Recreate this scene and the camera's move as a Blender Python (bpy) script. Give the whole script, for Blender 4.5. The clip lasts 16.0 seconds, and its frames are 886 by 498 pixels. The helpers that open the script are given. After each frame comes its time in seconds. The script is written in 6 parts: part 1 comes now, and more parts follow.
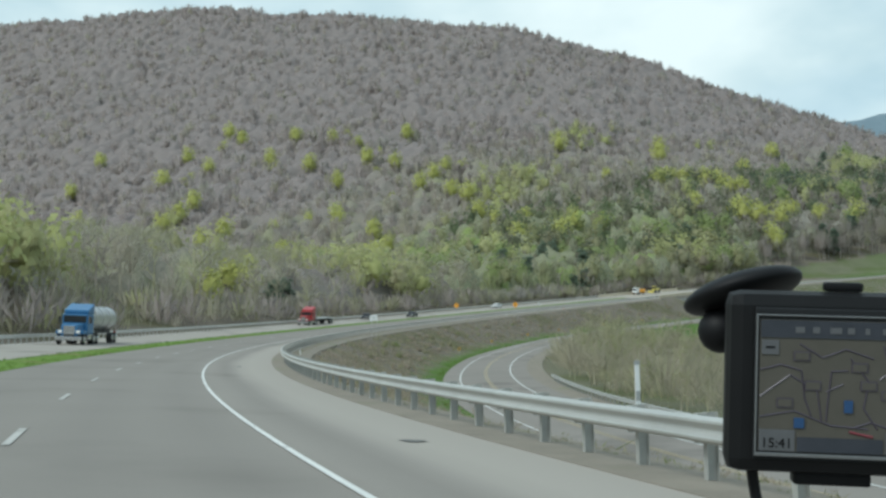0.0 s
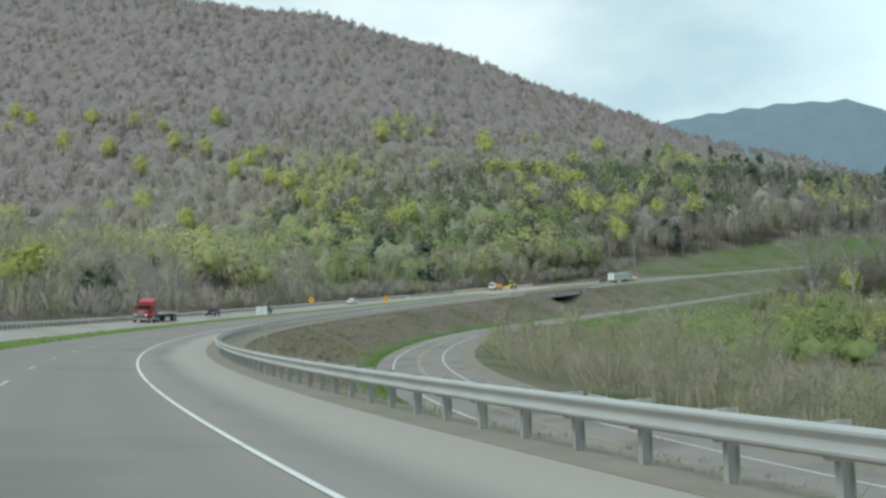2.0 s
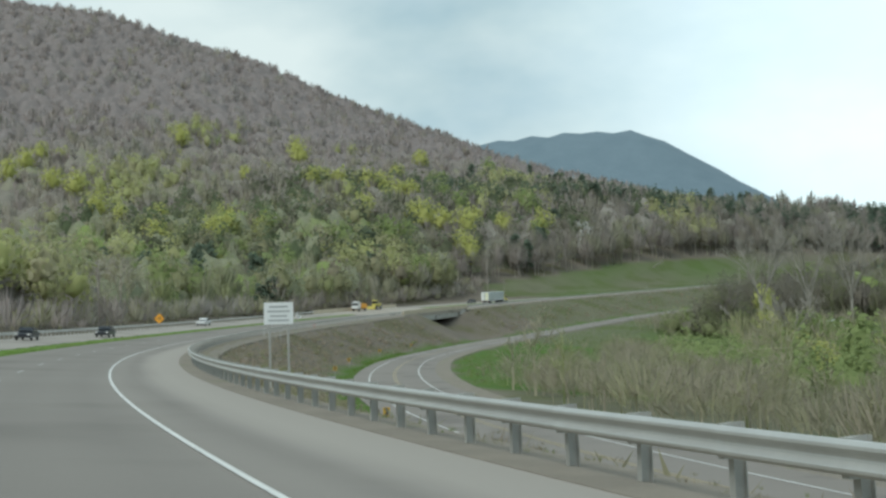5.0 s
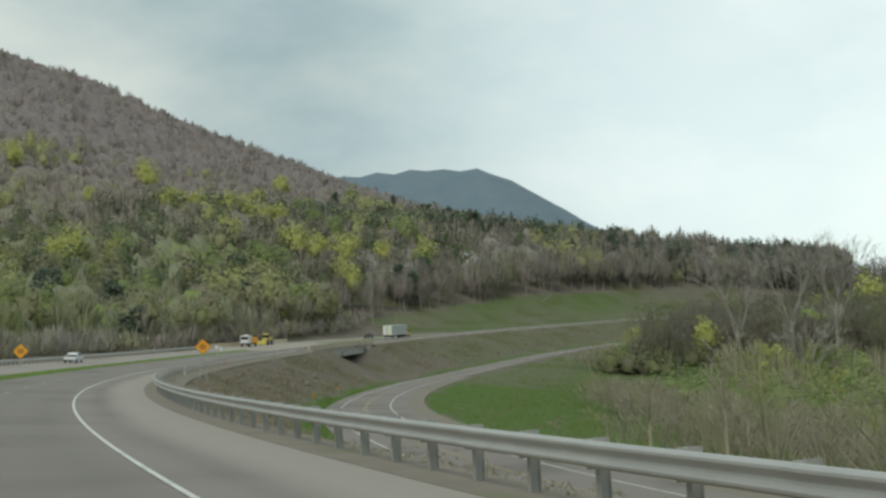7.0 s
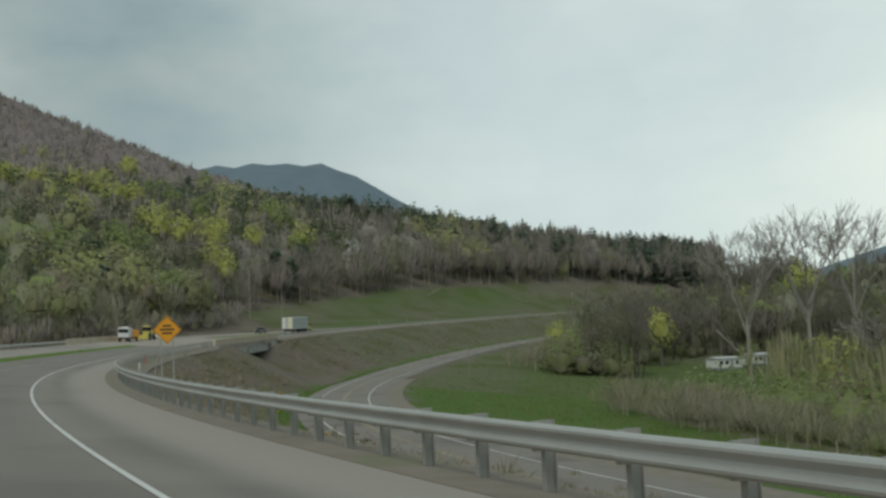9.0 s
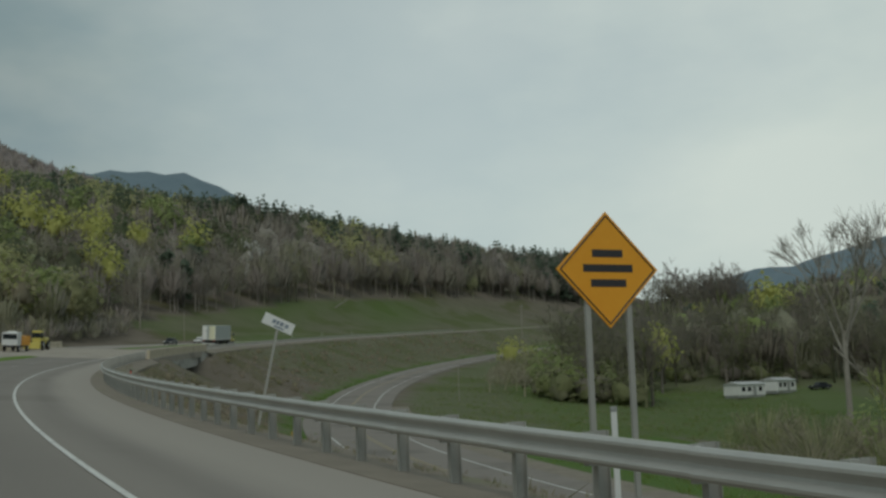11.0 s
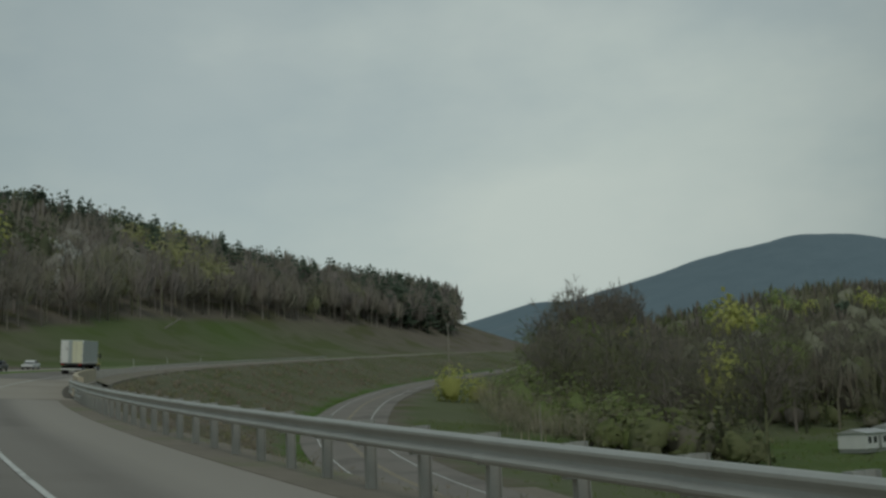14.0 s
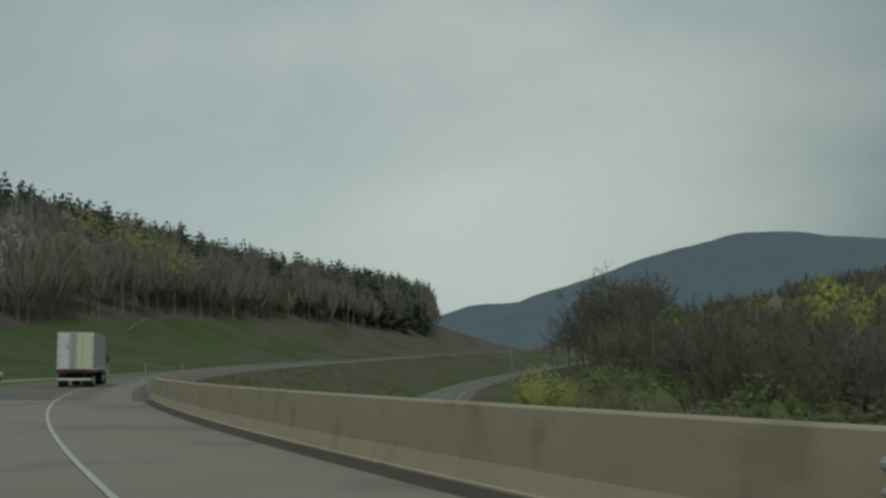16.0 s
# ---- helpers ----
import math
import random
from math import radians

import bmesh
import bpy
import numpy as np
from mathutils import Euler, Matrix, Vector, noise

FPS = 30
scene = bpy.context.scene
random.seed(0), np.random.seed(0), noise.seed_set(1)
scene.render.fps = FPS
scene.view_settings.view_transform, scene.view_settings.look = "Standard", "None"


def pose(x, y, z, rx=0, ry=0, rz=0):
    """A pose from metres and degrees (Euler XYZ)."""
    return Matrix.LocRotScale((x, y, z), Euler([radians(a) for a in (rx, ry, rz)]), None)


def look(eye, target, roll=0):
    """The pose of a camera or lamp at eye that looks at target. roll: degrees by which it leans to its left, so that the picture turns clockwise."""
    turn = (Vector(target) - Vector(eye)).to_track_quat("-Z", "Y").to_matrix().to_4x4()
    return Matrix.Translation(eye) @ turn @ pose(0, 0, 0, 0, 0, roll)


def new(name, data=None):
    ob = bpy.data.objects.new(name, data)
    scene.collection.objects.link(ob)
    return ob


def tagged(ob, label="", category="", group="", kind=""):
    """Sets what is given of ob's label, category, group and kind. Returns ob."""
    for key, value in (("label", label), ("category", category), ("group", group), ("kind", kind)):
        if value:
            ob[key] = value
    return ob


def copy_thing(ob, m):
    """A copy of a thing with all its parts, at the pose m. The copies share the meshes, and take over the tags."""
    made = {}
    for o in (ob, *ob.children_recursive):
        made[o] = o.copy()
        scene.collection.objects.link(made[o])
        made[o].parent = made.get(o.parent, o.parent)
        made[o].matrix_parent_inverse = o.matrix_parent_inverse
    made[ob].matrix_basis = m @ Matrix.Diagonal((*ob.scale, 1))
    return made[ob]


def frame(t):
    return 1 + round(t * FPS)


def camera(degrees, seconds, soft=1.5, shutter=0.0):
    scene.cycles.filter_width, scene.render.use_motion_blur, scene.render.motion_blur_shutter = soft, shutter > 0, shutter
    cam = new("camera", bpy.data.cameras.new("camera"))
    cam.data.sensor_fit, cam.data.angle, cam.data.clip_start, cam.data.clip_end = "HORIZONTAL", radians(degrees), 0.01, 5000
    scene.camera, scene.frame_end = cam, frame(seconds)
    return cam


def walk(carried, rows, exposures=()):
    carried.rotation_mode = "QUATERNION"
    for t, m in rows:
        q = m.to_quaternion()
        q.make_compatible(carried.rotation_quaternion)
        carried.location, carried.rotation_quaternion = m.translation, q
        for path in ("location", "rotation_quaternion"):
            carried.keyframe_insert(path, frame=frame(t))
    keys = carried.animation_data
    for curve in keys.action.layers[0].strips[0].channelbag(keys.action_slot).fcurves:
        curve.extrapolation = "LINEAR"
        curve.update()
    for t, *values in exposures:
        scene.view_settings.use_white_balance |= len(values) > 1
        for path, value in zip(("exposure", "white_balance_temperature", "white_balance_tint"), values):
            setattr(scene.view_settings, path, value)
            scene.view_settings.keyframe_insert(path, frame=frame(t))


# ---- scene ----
# ---- camera ----
cam = camera(40.8, 16.0, soft=2.7)
PATH = [
    (0.0, (-0.22, 0.00, 1.380), (5.745, 19.034, 2.852), -1.36),
    (0.5, (-0.07, 14.69, 1.392), (6.719, 33.447, 2.851), -1.33),
    (1.0, (0.54, 29.44, 1.431), (8.175, 47.886, 2.709), -1.80),
    (1.5, (1.70, 44.13, 1.498), (10.174, 62.202, 2.748), -2.13),
    (2.0, (3.29, 58.77, 1.593), (12.435, 76.504, 3.001), -1.61),
    (2.5, (5.40, 73.32, 1.714), (15.102, 90.742, 3.298), -0.62),
    (3.0, (7.85, 87.84, 1.864), (18.141, 104.925, 3.423), -0.91),
    (3.5, (10.68, 102.31, 2.041), (21.287, 119.193, 3.621), -0.78),
    (4.0, (13.89, 116.69, 2.246), (25.014, 133.225, 3.941), -1.80),
    (4.2, (15.31, 122.41, 2.337), (26.671, 138.775, 4.077), -1.82),
    (6.3, (34.09, 181.30, 3.547), (47.642, 195.875, 5.521), -1.82),
    (6.5, (36.24, 186.78, 3.688), (49.928, 201.215, 5.780), -1.72),
    (7.0, (41.89, 200.38, 4.059), (56.255, 214.093, 6.420), -2.28),
    (7.5, (47.95, 213.80, 4.455), (62.886, 226.924, 6.625), -1.75),
    (8.0, (54.39, 227.04, 4.878), (69.912, 239.491, 6.894), -1.20),
    (8.5, (61.19, 240.10, 5.329), (76.901, 252.260, 7.636), -1.31),
    (9.0, (68.36, 252.96, 5.807), (84.518, 264.526, 8.058), -2.59),
    (9.2, (71.32, 258.05, 6.007), (87.556, 269.520, 8.197), -2.02),
    (11.3, (105.79, 309.32, 8.365), (123.324, 318.609, 10.874), -1.78),
    (11.5, (109.38, 313.98, 8.615), (126.982, 323.151, 11.119), -1.59),
    (12.0, (118.60, 325.46, 9.259), (136.591, 333.829, 11.746), -2.46),
    (12.5, (128.14, 336.66, 9.930), (146.436, 344.323, 12.460), -2.49),
    (13.0, (138.01, 347.57, 10.627), (156.590, 354.449, 13.381), -2.20),
    (13.5, (148.20, 358.18, 11.352), (167.025, 364.402, 13.994), -2.28),
    (14.0, (158.69, 368.49, 12.103), (177.591, 374.362, 14.995), -2.10),
    (14.5, (169.47, 378.49, 12.883), (188.453, 384.055, 15.866), -2.37),
    (15.0, (180.55, 388.17, 13.689), (199.644, 393.405, 16.495), -2.29),
    (15.5, (191.90, 397.52, 14.524), (211.025, 402.718, 17.181), -2.01),
    (16.0, (203.52, 406.52, 15.385), (222.733, 411.243, 18.294), -3.17),
]
EXPOSURES = [(0, 0.76, 6000, 1.5), (4, 0.66, 6060, 1.5), (6.5, 0.34, 6450, 3), (8, 0.08, 6750, 4), (9, -0.15, 6550, 3), (11.5, -0.6, 6500, 1), (13, -0.8, 6450, 0.5), (16, -0.82, 6450, 0.5)]
walk(cam, [(t, look(eye, target, roll)) for t, eye, target, roll in PATH], EXPOSURES)

# ---- sky and sun: a bright overcast afternoon with thin blue gaps ----
world = bpy.data.worlds.new("world")
scene.world = world
world.use_nodes = True
wn, wl = world.node_tree.nodes, world.node_tree.links
wn.clear()


def wnode(kind, **values):
    nd = wn.new(kind)
    for k, v in values.items():
        nd.inputs[k].default_value = v
    return nd


SUN_UP, SUN_BEARING = 48.0, 250.0
sky = wn.new("ShaderNodeTexSky")
sky.sky_type = "NISHITA"
sky.sun_disc = False
sky.sun_elevation, sky.sun_rotation = radians(SUN_UP), radians(SUN_BEARING)
sky.dust_density, sky.air_density = 1.5, 1.0
coord = wn.new("ShaderNodeTexCoord")
stretch = wnode("ShaderNodeMapping", Scale=(1.0, 1.0, 2.0))
clouds = wnode("ShaderNodeTexNoise", Scale=1.7, Detail=6.0, Roughness=0.55)
ramp = wn.new("ShaderNodeValToRGB")
ramp.color_ramp.elements[0].position, ramp.color_ramp.elements[1].position = 0.38, 0.60
ramp.color_ramp.elements[0].color, ramp.color_ramp.elements[1].color = (0.72, 0.72, 0.72, 1), (1, 1, 1, 1)
mix = wn.new("ShaderNodeMix")
mix.data_type = "RGBA"
body = wn.new("ShaderNodeMix")
body.data_type = "RGBA"
body.inputs[6].default_value, body.inputs[7].default_value = (2.8, 3.65, 4.0, 1), (5.1, 5.5, 5.45, 1)
billow = wnode("ShaderNodeTexNoise", Scale=3.7, Detail=5.0, Roughness=0.5)
spread = wnode("ShaderNodeMapRange", **{"From Min": 0.35, "From Max": 0.65})
wl.new(stretch.outputs[0], billow.inputs[0])
wl.new(billow.outputs[0], spread.inputs[0])
wl.new(spread.outputs[0], body.inputs[0])
# a paler, brighter break in the cloud ahead
sunward = wn.new("ShaderNodeVectorMath")
sunward.operation = "DOT_PRODUCT"
sunward.inputs[1].default_value = (0.915, 0.31, 0.26)
glow = wnode("ShaderNodeMapRange", **{"From Min": 0.86, "From Max": 1.0, "To Min": 0.0, "To Max": 0.53})
glow.interpolation_type = "SMOOTHSTEP"
veil = wn.new("ShaderNodeMix")
veil.data_type = "RGBA"
veil.inputs[7].default_value = (11.2, 11.9, 11.5, 1)
wl.new(coord.outputs["Generated"], sunward.inputs[0])
wl.new(sunward.outputs["Value"], glow.inputs[0])
wl.new(body.outputs[2], veil.inputs[6])
wl.new(glow.outputs[0], veil.inputs[0])
wl.new(veil.outputs[2], mix.inputs[7])
back = wnode("ShaderNodeBackground", Strength=0.105)
wout = wn.new("ShaderNodeOutputWorld")
for a, b in ((coord.outputs["Generated"], stretch.inputs[0]), (stretch.outputs[0], clouds.inputs[0]), (clouds.outputs[0], ramp.inputs[0]),
             (ramp.outputs[0], mix.inputs[0]), (sky.outputs[0], mix.inputs[6]), (mix.outputs[2], back.inputs[0]), (back.outputs[0], wout.inputs[0])):
    wl.new(a, b)
sun = new("sun", bpy.data.lights.new("sun", "SUN"))
sun.data.energy, sun.data.angle, sun.data.color = 1.2, radians(25), (1.0, 0.96, 0.9)
bearing = radians(SUN_BEARING)
sun.matrix_world = look((300 * math.sin(bearing), 300 * math.cos(bearing), 300 * math.tan(radians(SUN_UP))), (0, 0, 0))


# ---- materials ----
def surf(name, c1, c2, size=1.0, rough=0.85, metal=0.0, bump=0.0, fine=8.0, each=0.0, tint=None, spec=None, patch=None, thin=0.0):
    """Two-scale mottled surface: c1 to c2 over patches of size metres and a grain fine times smaller. each: spread between pieces. tint: colour of the mesh's own tint attribute at 1.
    patch: (colour, size, share) of blotches of a third colour."""
    m = bpy.data.materials.new(name)
    m.use_nodes = True
    nt = m.node_tree
    n, l = nt.nodes, nt.links
    bsdf = n["Principled BSDF"]
    tc = n.new("ShaderNodeTexCoord")
    geo = n.new("ShaderNodeNewGeometry")
    big, small = n.new("ShaderNodeTexNoise"), n.new("ShaderNodeTexNoise")
    big.inputs["Scale"].default_value, big.inputs["Detail"].default_value = 1.0 / size, 5
    small.inputs["Scale"].default_value, small.inputs["Detail"].default_value = fine / size, 3
    for nz in (big, small):
        l.new(geo.outputs["Position"], nz.inputs["Vector"])
    add = n.new("ShaderNodeMath")
    add.operation = "MULTIPLY_ADD"
    add.inputs[1].default_value = 0.45
    l.new(small.outputs[0], add.inputs[0])
    half = n.new("ShaderNodeMath")
    half.operation = "MULTIPLY_ADD"
    half.inputs[1].default_value, half.inputs[2].default_value = 1.1, -0.27
    l.new(big.outputs[0], half.inputs[0])
    l.new(half.outputs[0], add.inputs[2])
    last = add.outputs[0]
    if each:
        rnd = n.new("ShaderNodeMath")
        rnd.operation = "MULTIPLY_ADD"
        rnd.inputs[1].default_value = each
        l.new(geo.outputs["Random Per Island"], rnd.inputs[0])
        l.new(last, rnd.inputs[2])
        obj = n.new("ShaderNodeObjectInfo")
        rn2 = n.new("ShaderNodeMath")
        rn2.operation = "MULTIPLY_ADD"
        rn2.inputs[1].default_value = each
        l.new(obj.outputs["Random"], rn2.inputs[0])
        l.new(rnd.outputs[0], rn2.inputs[2])
        sub = n.new("ShaderNodeMath")
        sub.operation = "SUBTRACT"
        sub.inputs[1].default_value = each
        l.new(rn2.outputs[0], sub.inputs[0])
        last = sub.outputs[0]
    mx = n.new("ShaderNodeMix")
    mx.data_type = "RGBA"
    mx.inputs[6].default_value, mx.inputs[7].default_value = (*c1, 1), (*c2, 1)
    l.new(last, mx.inputs[0])
    out = mx.outputs[2]
    if patch:
        pz = n.new("ShaderNodeTexNoise")
        pz.inputs["Scale"].default_value, pz.inputs["Detail"].default_value = 1.0 / patch[1], 4
        l.new(geo.outputs["Position"], pz.inputs["Vector"])
        pr = n.new("ShaderNodeMapRange")
        pr.inputs[1].default_value, pr.inputs[2].default_value = 0.62 - patch[2] * 0.4, 0.72 - patch[2] * 0.4
        l.new(pz.outputs[0], pr.inputs[0])
        pm = n.new("ShaderNodeMix")
        pm.data_type = "RGBA"
        pm.inputs[7].default_value = (*patch[0], 1)
        l.new(pr.outputs[0], pm.inputs[0])
        l.new(out, pm.inputs[6])
        out = pm.outputs[2]
    if tint:
        at = n.new("ShaderNodeAttribute")
        at.attribute_name = "tint"
        tm = n.new("ShaderNodeMix")
        tm.data_type = "RGBA"
        tm.inputs[7].default_value = (*tint, 1)
        l.new(at.outputs["Fac"], tm.inputs[0])
        l.new(out, tm.inputs[6])
        out = tm.outputs[2]
    l.new(out, bsdf.inputs["Base Color"])
    bsdf.inputs["Roughness"].default_value, bsdf.inputs["Metallic"].default_value = rough, metal
    if spec is not None:
        bsdf.inputs["Specular IOR Level"].default_value = spec
    if thin:
        tr, ms = n.new("ShaderNodeBsdfTranslucent"), n.new("ShaderNodeMixShader")
        ms.inputs[0].default_value = thin
        l.new(out, tr.inputs[0])
        l.new(bsdf.outputs[0], ms.inputs[1])
        l.new(tr.outputs[0], ms.inputs[2])
        l.new(ms.outputs[0], n["Material Output"].inputs[0])
    if bump:
        bp = n.new("ShaderNodeBump")
        bp.inputs["Strength"].default_value, bp.inputs["Distance"].default_value = 0.6, bump
        l.new(small.outputs[0], bp.inputs["Height"])
        l.new(bp.outputs[0], bsdf.inputs["Normal"])
    return m


M_LANE = surf("lane_asphalt", (0.163, 0.146, 0.13), (0.205, 0.185, 0.165), 6.0, 0.85, bump=0.004, fine=60, tint=(0.32, 0.29, 0.255), patch=((0.147, 0.131, 0.116), 9.0, 0.2))
M_SHOULDER = surf("shoulder_asphalt", (0.265, 0.24, 0.212), (0.335, 0.308, 0.272), 5.0, 0.9, bump=0.004, fine=50, patch=((0.215, 0.195, 0.172), 7.0, 0.25))
M_LOWER = surf("old_asphalt", (0.175, 0.157, 0.14), (0.24, 0.215, 0.19), 7.0, 0.9, bump=0.004, fine=40, patch=((0.15, 0.133, 0.117), 8.0, 0.2))
M_DECK = surf("deck_concrete", (0.285, 0.252, 0.21), (0.37, 0.33, 0.28), 4.0, 0.85, bump=0.003, fine=40, patch=((0.25, 0.222, 0.186), 5.0, 0.15))
M_PARAPET = surf("parapet_concrete", (0.45, 0.385, 0.285), (0.57, 0.495, 0.37), 1.2, 0.85, bump=0.004, fine=25, patch=((0.4, 0.345, 0.255), 1.3, 0.1))
M_CONCRETE = surf("grey_concrete", (0.33, 0.32, 0.29), (0.45, 0.44, 0.40), 1.5, 0.85, bump=0.004, fine=20, patch=((0.2, 0.19, 0.17), 2.0, 0.2))
M_WHITE = surf("white_line_paint", (0.52, 0.52, 0.50), (0.70, 0.70, 0.67), 0.8, 0.7, fine=20, patch=((0.35, 0.35, 0.34), 0.6, 0.06))
M_WORN = surf("worn_line_paint", (0.36, 0.35, 0.33), (0.5, 0.49, 0.46), 0.5, 0.75, fine=12, patch=((0.26, 0.25, 0.23), 0.4, 0.2))
M_DARKSTRIP = surf("dark_strip", (0.075, 0.068, 0.058), (0.13, 0.115, 0.095), 0.6, 0.95, bump=0.01, fine=10)
M_YELLOW = surf("yellow_line_paint", (0.31, 0.26, 0.16), (0.40, 0.33, 0.19), 0.8, 0.7, fine=20)
M_GALV = surf("galvanised_steel", (0.43, 0.43, 0.41), (0.57, 0.57, 0.54), 0.9, 0.48, 0.55, fine=12, each=0.15)
M_POST = surf("weathered_steel_post", (0.34, 0.34, 0.32), (0.46, 0.46, 0.43), 0.3, 0.7, 0.3, fine=8, each=0.3)
M_GRAVEL = surf("gravel", (0.15, 0.13, 0.105), (0.27, 0.236, 0.19), 1.0, 0.95, bump=0.03, fine=18, patch=((0.18, 0.18, 0.11), 3.0, 0.1))
M_GROUND = surf("leaf_litter", (0.125, 0.11, 0.09), (0.205, 0.18, 0.148), 9.0, 0.95, bump=0.05, fine=14, spec=0.05, tint=(0.088, 0.145, 0.038), patch=((0.12, 0.115, 0.07), 16.0, 0.3))
M_GRASS = surf("median_grass", (0.10, 0.165, 0.03), (0.15, 0.235, 0.05), 2.0, 0.9, spec=0.1, bump=0.03, fine=20, patch=((0.17, 0.17, 0.07), 5.0, 0.15))
M_BARK = surf("bark", (0.10, 0.09, 0.08), (0.19, 0.175, 0.155), 1.0, 0.95, fine=8, each=0.2)
M_PALEBARK = surf("pale_bark", (0.2, 0.185, 0.16), (0.36, 0.335, 0.295), 1.2, 0.9, fine=5)
# paler than real twigs: stands in for haze over the hill
M_TWIG = surf("bare_twigs", (0.4, 0.35, 0.33), (0.51, 0.455, 0.43), 90.0, 0.95, fine=5, each=0.08, tint=(0.46, 0.49, 0.22), spec=0.05, thin=0.5, patch=((0.46, 0.43, 0.4), 55.0, 0.2))
M_LEAF = surf("spring_leaves", (0.46, 0.475, 0.16), (0.6, 0.61, 0.24), 6.0, 0.8, fine=6, each=0.12, spec=0.05, thin=0.5)
M_LIME = surf("budding_leaves", (0.43, 0.45, 0.2), (0.54, 0.56, 0.27), 12.0, 0.85, fine=6, each=0.12, tint=(0.42, 0.4, 0.26), spec=0.05, thin=0.5)
M_OLIVE = surf("half_open_leaves", (0.3, 0.32, 0.16), (0.4, 0.42, 0.22), 9.0, 0.85, fine=6, each=0.12, tint=(0.33, 0.3, 0.22), spec=0.05, thin=0.5)
M_LEAF2 = surf("fresh_green_leaves", (0.27, 0.33, 0.135), (0.37, 0.43, 0.195), 6.0, 0.8, fine=6, each=0.12, spec=0.05, thin=0.5)
M_NEEDLE = surf("pine_needles", (0.15, 0.195, 0.145), (0.21, 0.26, 0.19), 5.0, 0.85, fine=6, each=0.25, spec=0.05, thin=0.5)
M_THICKET = surf("tan_thicket_twigs", (0.42, 0.375, 0.285), (0.54, 0.49, 0.38), 5.0, 0.95, fine=8, each=0.15, tint=(0.42, 0.46, 0.2), spec=0.05, thin=0.5)
M_BRUSH = surf("dry_brush", (0.3, 0.252, 0.195), (0.42, 0.36, 0.285), 7.0, 0.95, fine=10, each=0.2, tint=(0.2, 0.27, 0.07), spec=0.05, thin=0.5)
# darker copy of the twigs: dimmer, less hazy woods put into the colour
M_DARKTWIG = surf("darkened_twigs", (0.35, 0.313, 0.288), (0.46, 0.417, 0.386), 14.0, 0.95, fine=6, each=0.1, tint=(0.38, 0.42, 0.2), spec=0.05, thin=0.5)
M_DARKLEAF = surf("dark_green_leaves", (0.15, 0.185, 0.105), (0.215, 0.255, 0.145), 7.0, 0.85, fine=6, each=0.15, tint=(0.2, 0.19, 0.14), spec=0.05, thin=0.5)
# darker copy again, for the dim valley woods; the dimness is in the colour
M_VALLEYTWIG = surf("darkened_valley_twigs", (0.25, 0.222, 0.195), (0.335, 0.3, 0.265), 14.0, 0.95, fine=6, each=0.1, tint=(0.26, 0.3, 0.12), spec=0.05, thin=0.5)
M_CANOPY = surf("leafless_canopy", (0.18, 0.157, 0.149), (0.245, 0.217, 0.208), 7.0, 0.95, fine=6, bump=0.9, tint=(0.24, 0.255, 0.125), spec=0.05)
M_DARKCANOPY = surf("greening_canopy", (0.195, 0.178, 0.16), (0.265, 0.245, 0.222), 9.0, 0.95, fine=9, bump=0.5, tint=(0.19, 0.235, 0.085), spec=0.05)
# the blue of distance haze is put into this base colour
M_HAZEWOOD = surf("hazed_far_woods", (0.115, 0.165, 0.2), (0.16, 0.215, 0.25), 45.0, 0.95, fine=6, bump=2.0)


# ---- mesh helpers ----
def mesh_of(name, verts, faces, material, smooth=False):
    me = bpy.data.meshes.new(name)
    me.from_pydata([tuple(v) for v in verts], [], faces)
    if material:
        me.materials.append(material)
    if smooth:
        me.polygons.foreach_set("use_smooth", [True] * len(me.polygons))
    me.update()
    return me


def fast_mesh(name, verts, tris, material, tint=None, normals=None):
    """A mesh of triangles from arrays."""
    me = bpy.data.meshes.new(name)
    v, f = np.asarray(verts, np.float32), np.asarray(tris, np.int32)
    me.vertices.add(len(v))
    me.vertices.foreach_set("co", v.ravel())
    me.loops.add(3 * len(f))
    me.loops.foreach_set("vertex_index", f.ravel())
    me.polygons.add(len(f))
    me.polygons.foreach_set("loop_start", np.arange(0, 3 * len(f), 3, dtype=np.int32))
    me.update(calc_edges=True)
    me.materials.append(material)
    if tint is not None:
        me.attributes.new("tint", "FLOAT", "POINT").data.foreach_set("value", np.asarray(tint, np.float32))
    if normals is not None:
        me.polygons.foreach_set("use_smooth", np.ones(len(f), bool))
        me.normals_split_custom_set_from_vertices(np.asarray(normals, np.float32))
    return me


def part(name, bm, material, parent=None, label="", smooth=False):
    """One mesh object from a bmesh, under parent."""
    me = bpy.data.meshes.new(name)
    bm.to_mesh(me)
    bm.free()
    me.materials.append(material)
    if smooth:
        me.polygons.foreach_set("use_smooth", [True] * len(me.polygons))
    ob = new(name, me)
    if parent:
        ob.parent = parent
    return tagged(ob, label)


def box(bm, x0, y0, z0, x1, y1, z1, bevel=0.0):
    r = bmesh.ops.create_cube(bm, size=1.0, matrix=Matrix.LocRotScale(((x0 + x1) / 2, (y0 + y1) / 2, (z0 + z1) / 2), None, (abs(x1 - x0), abs(y1 - y0), abs(z1 - z0))))
    if bevel:
        es = list({e for v in r["verts"] for e in v.link_edges})
        bmesh.ops.bevel(bm, geom=es, offset=bevel, segments=2, affect="EDGES", profile=0.6)
    return bm


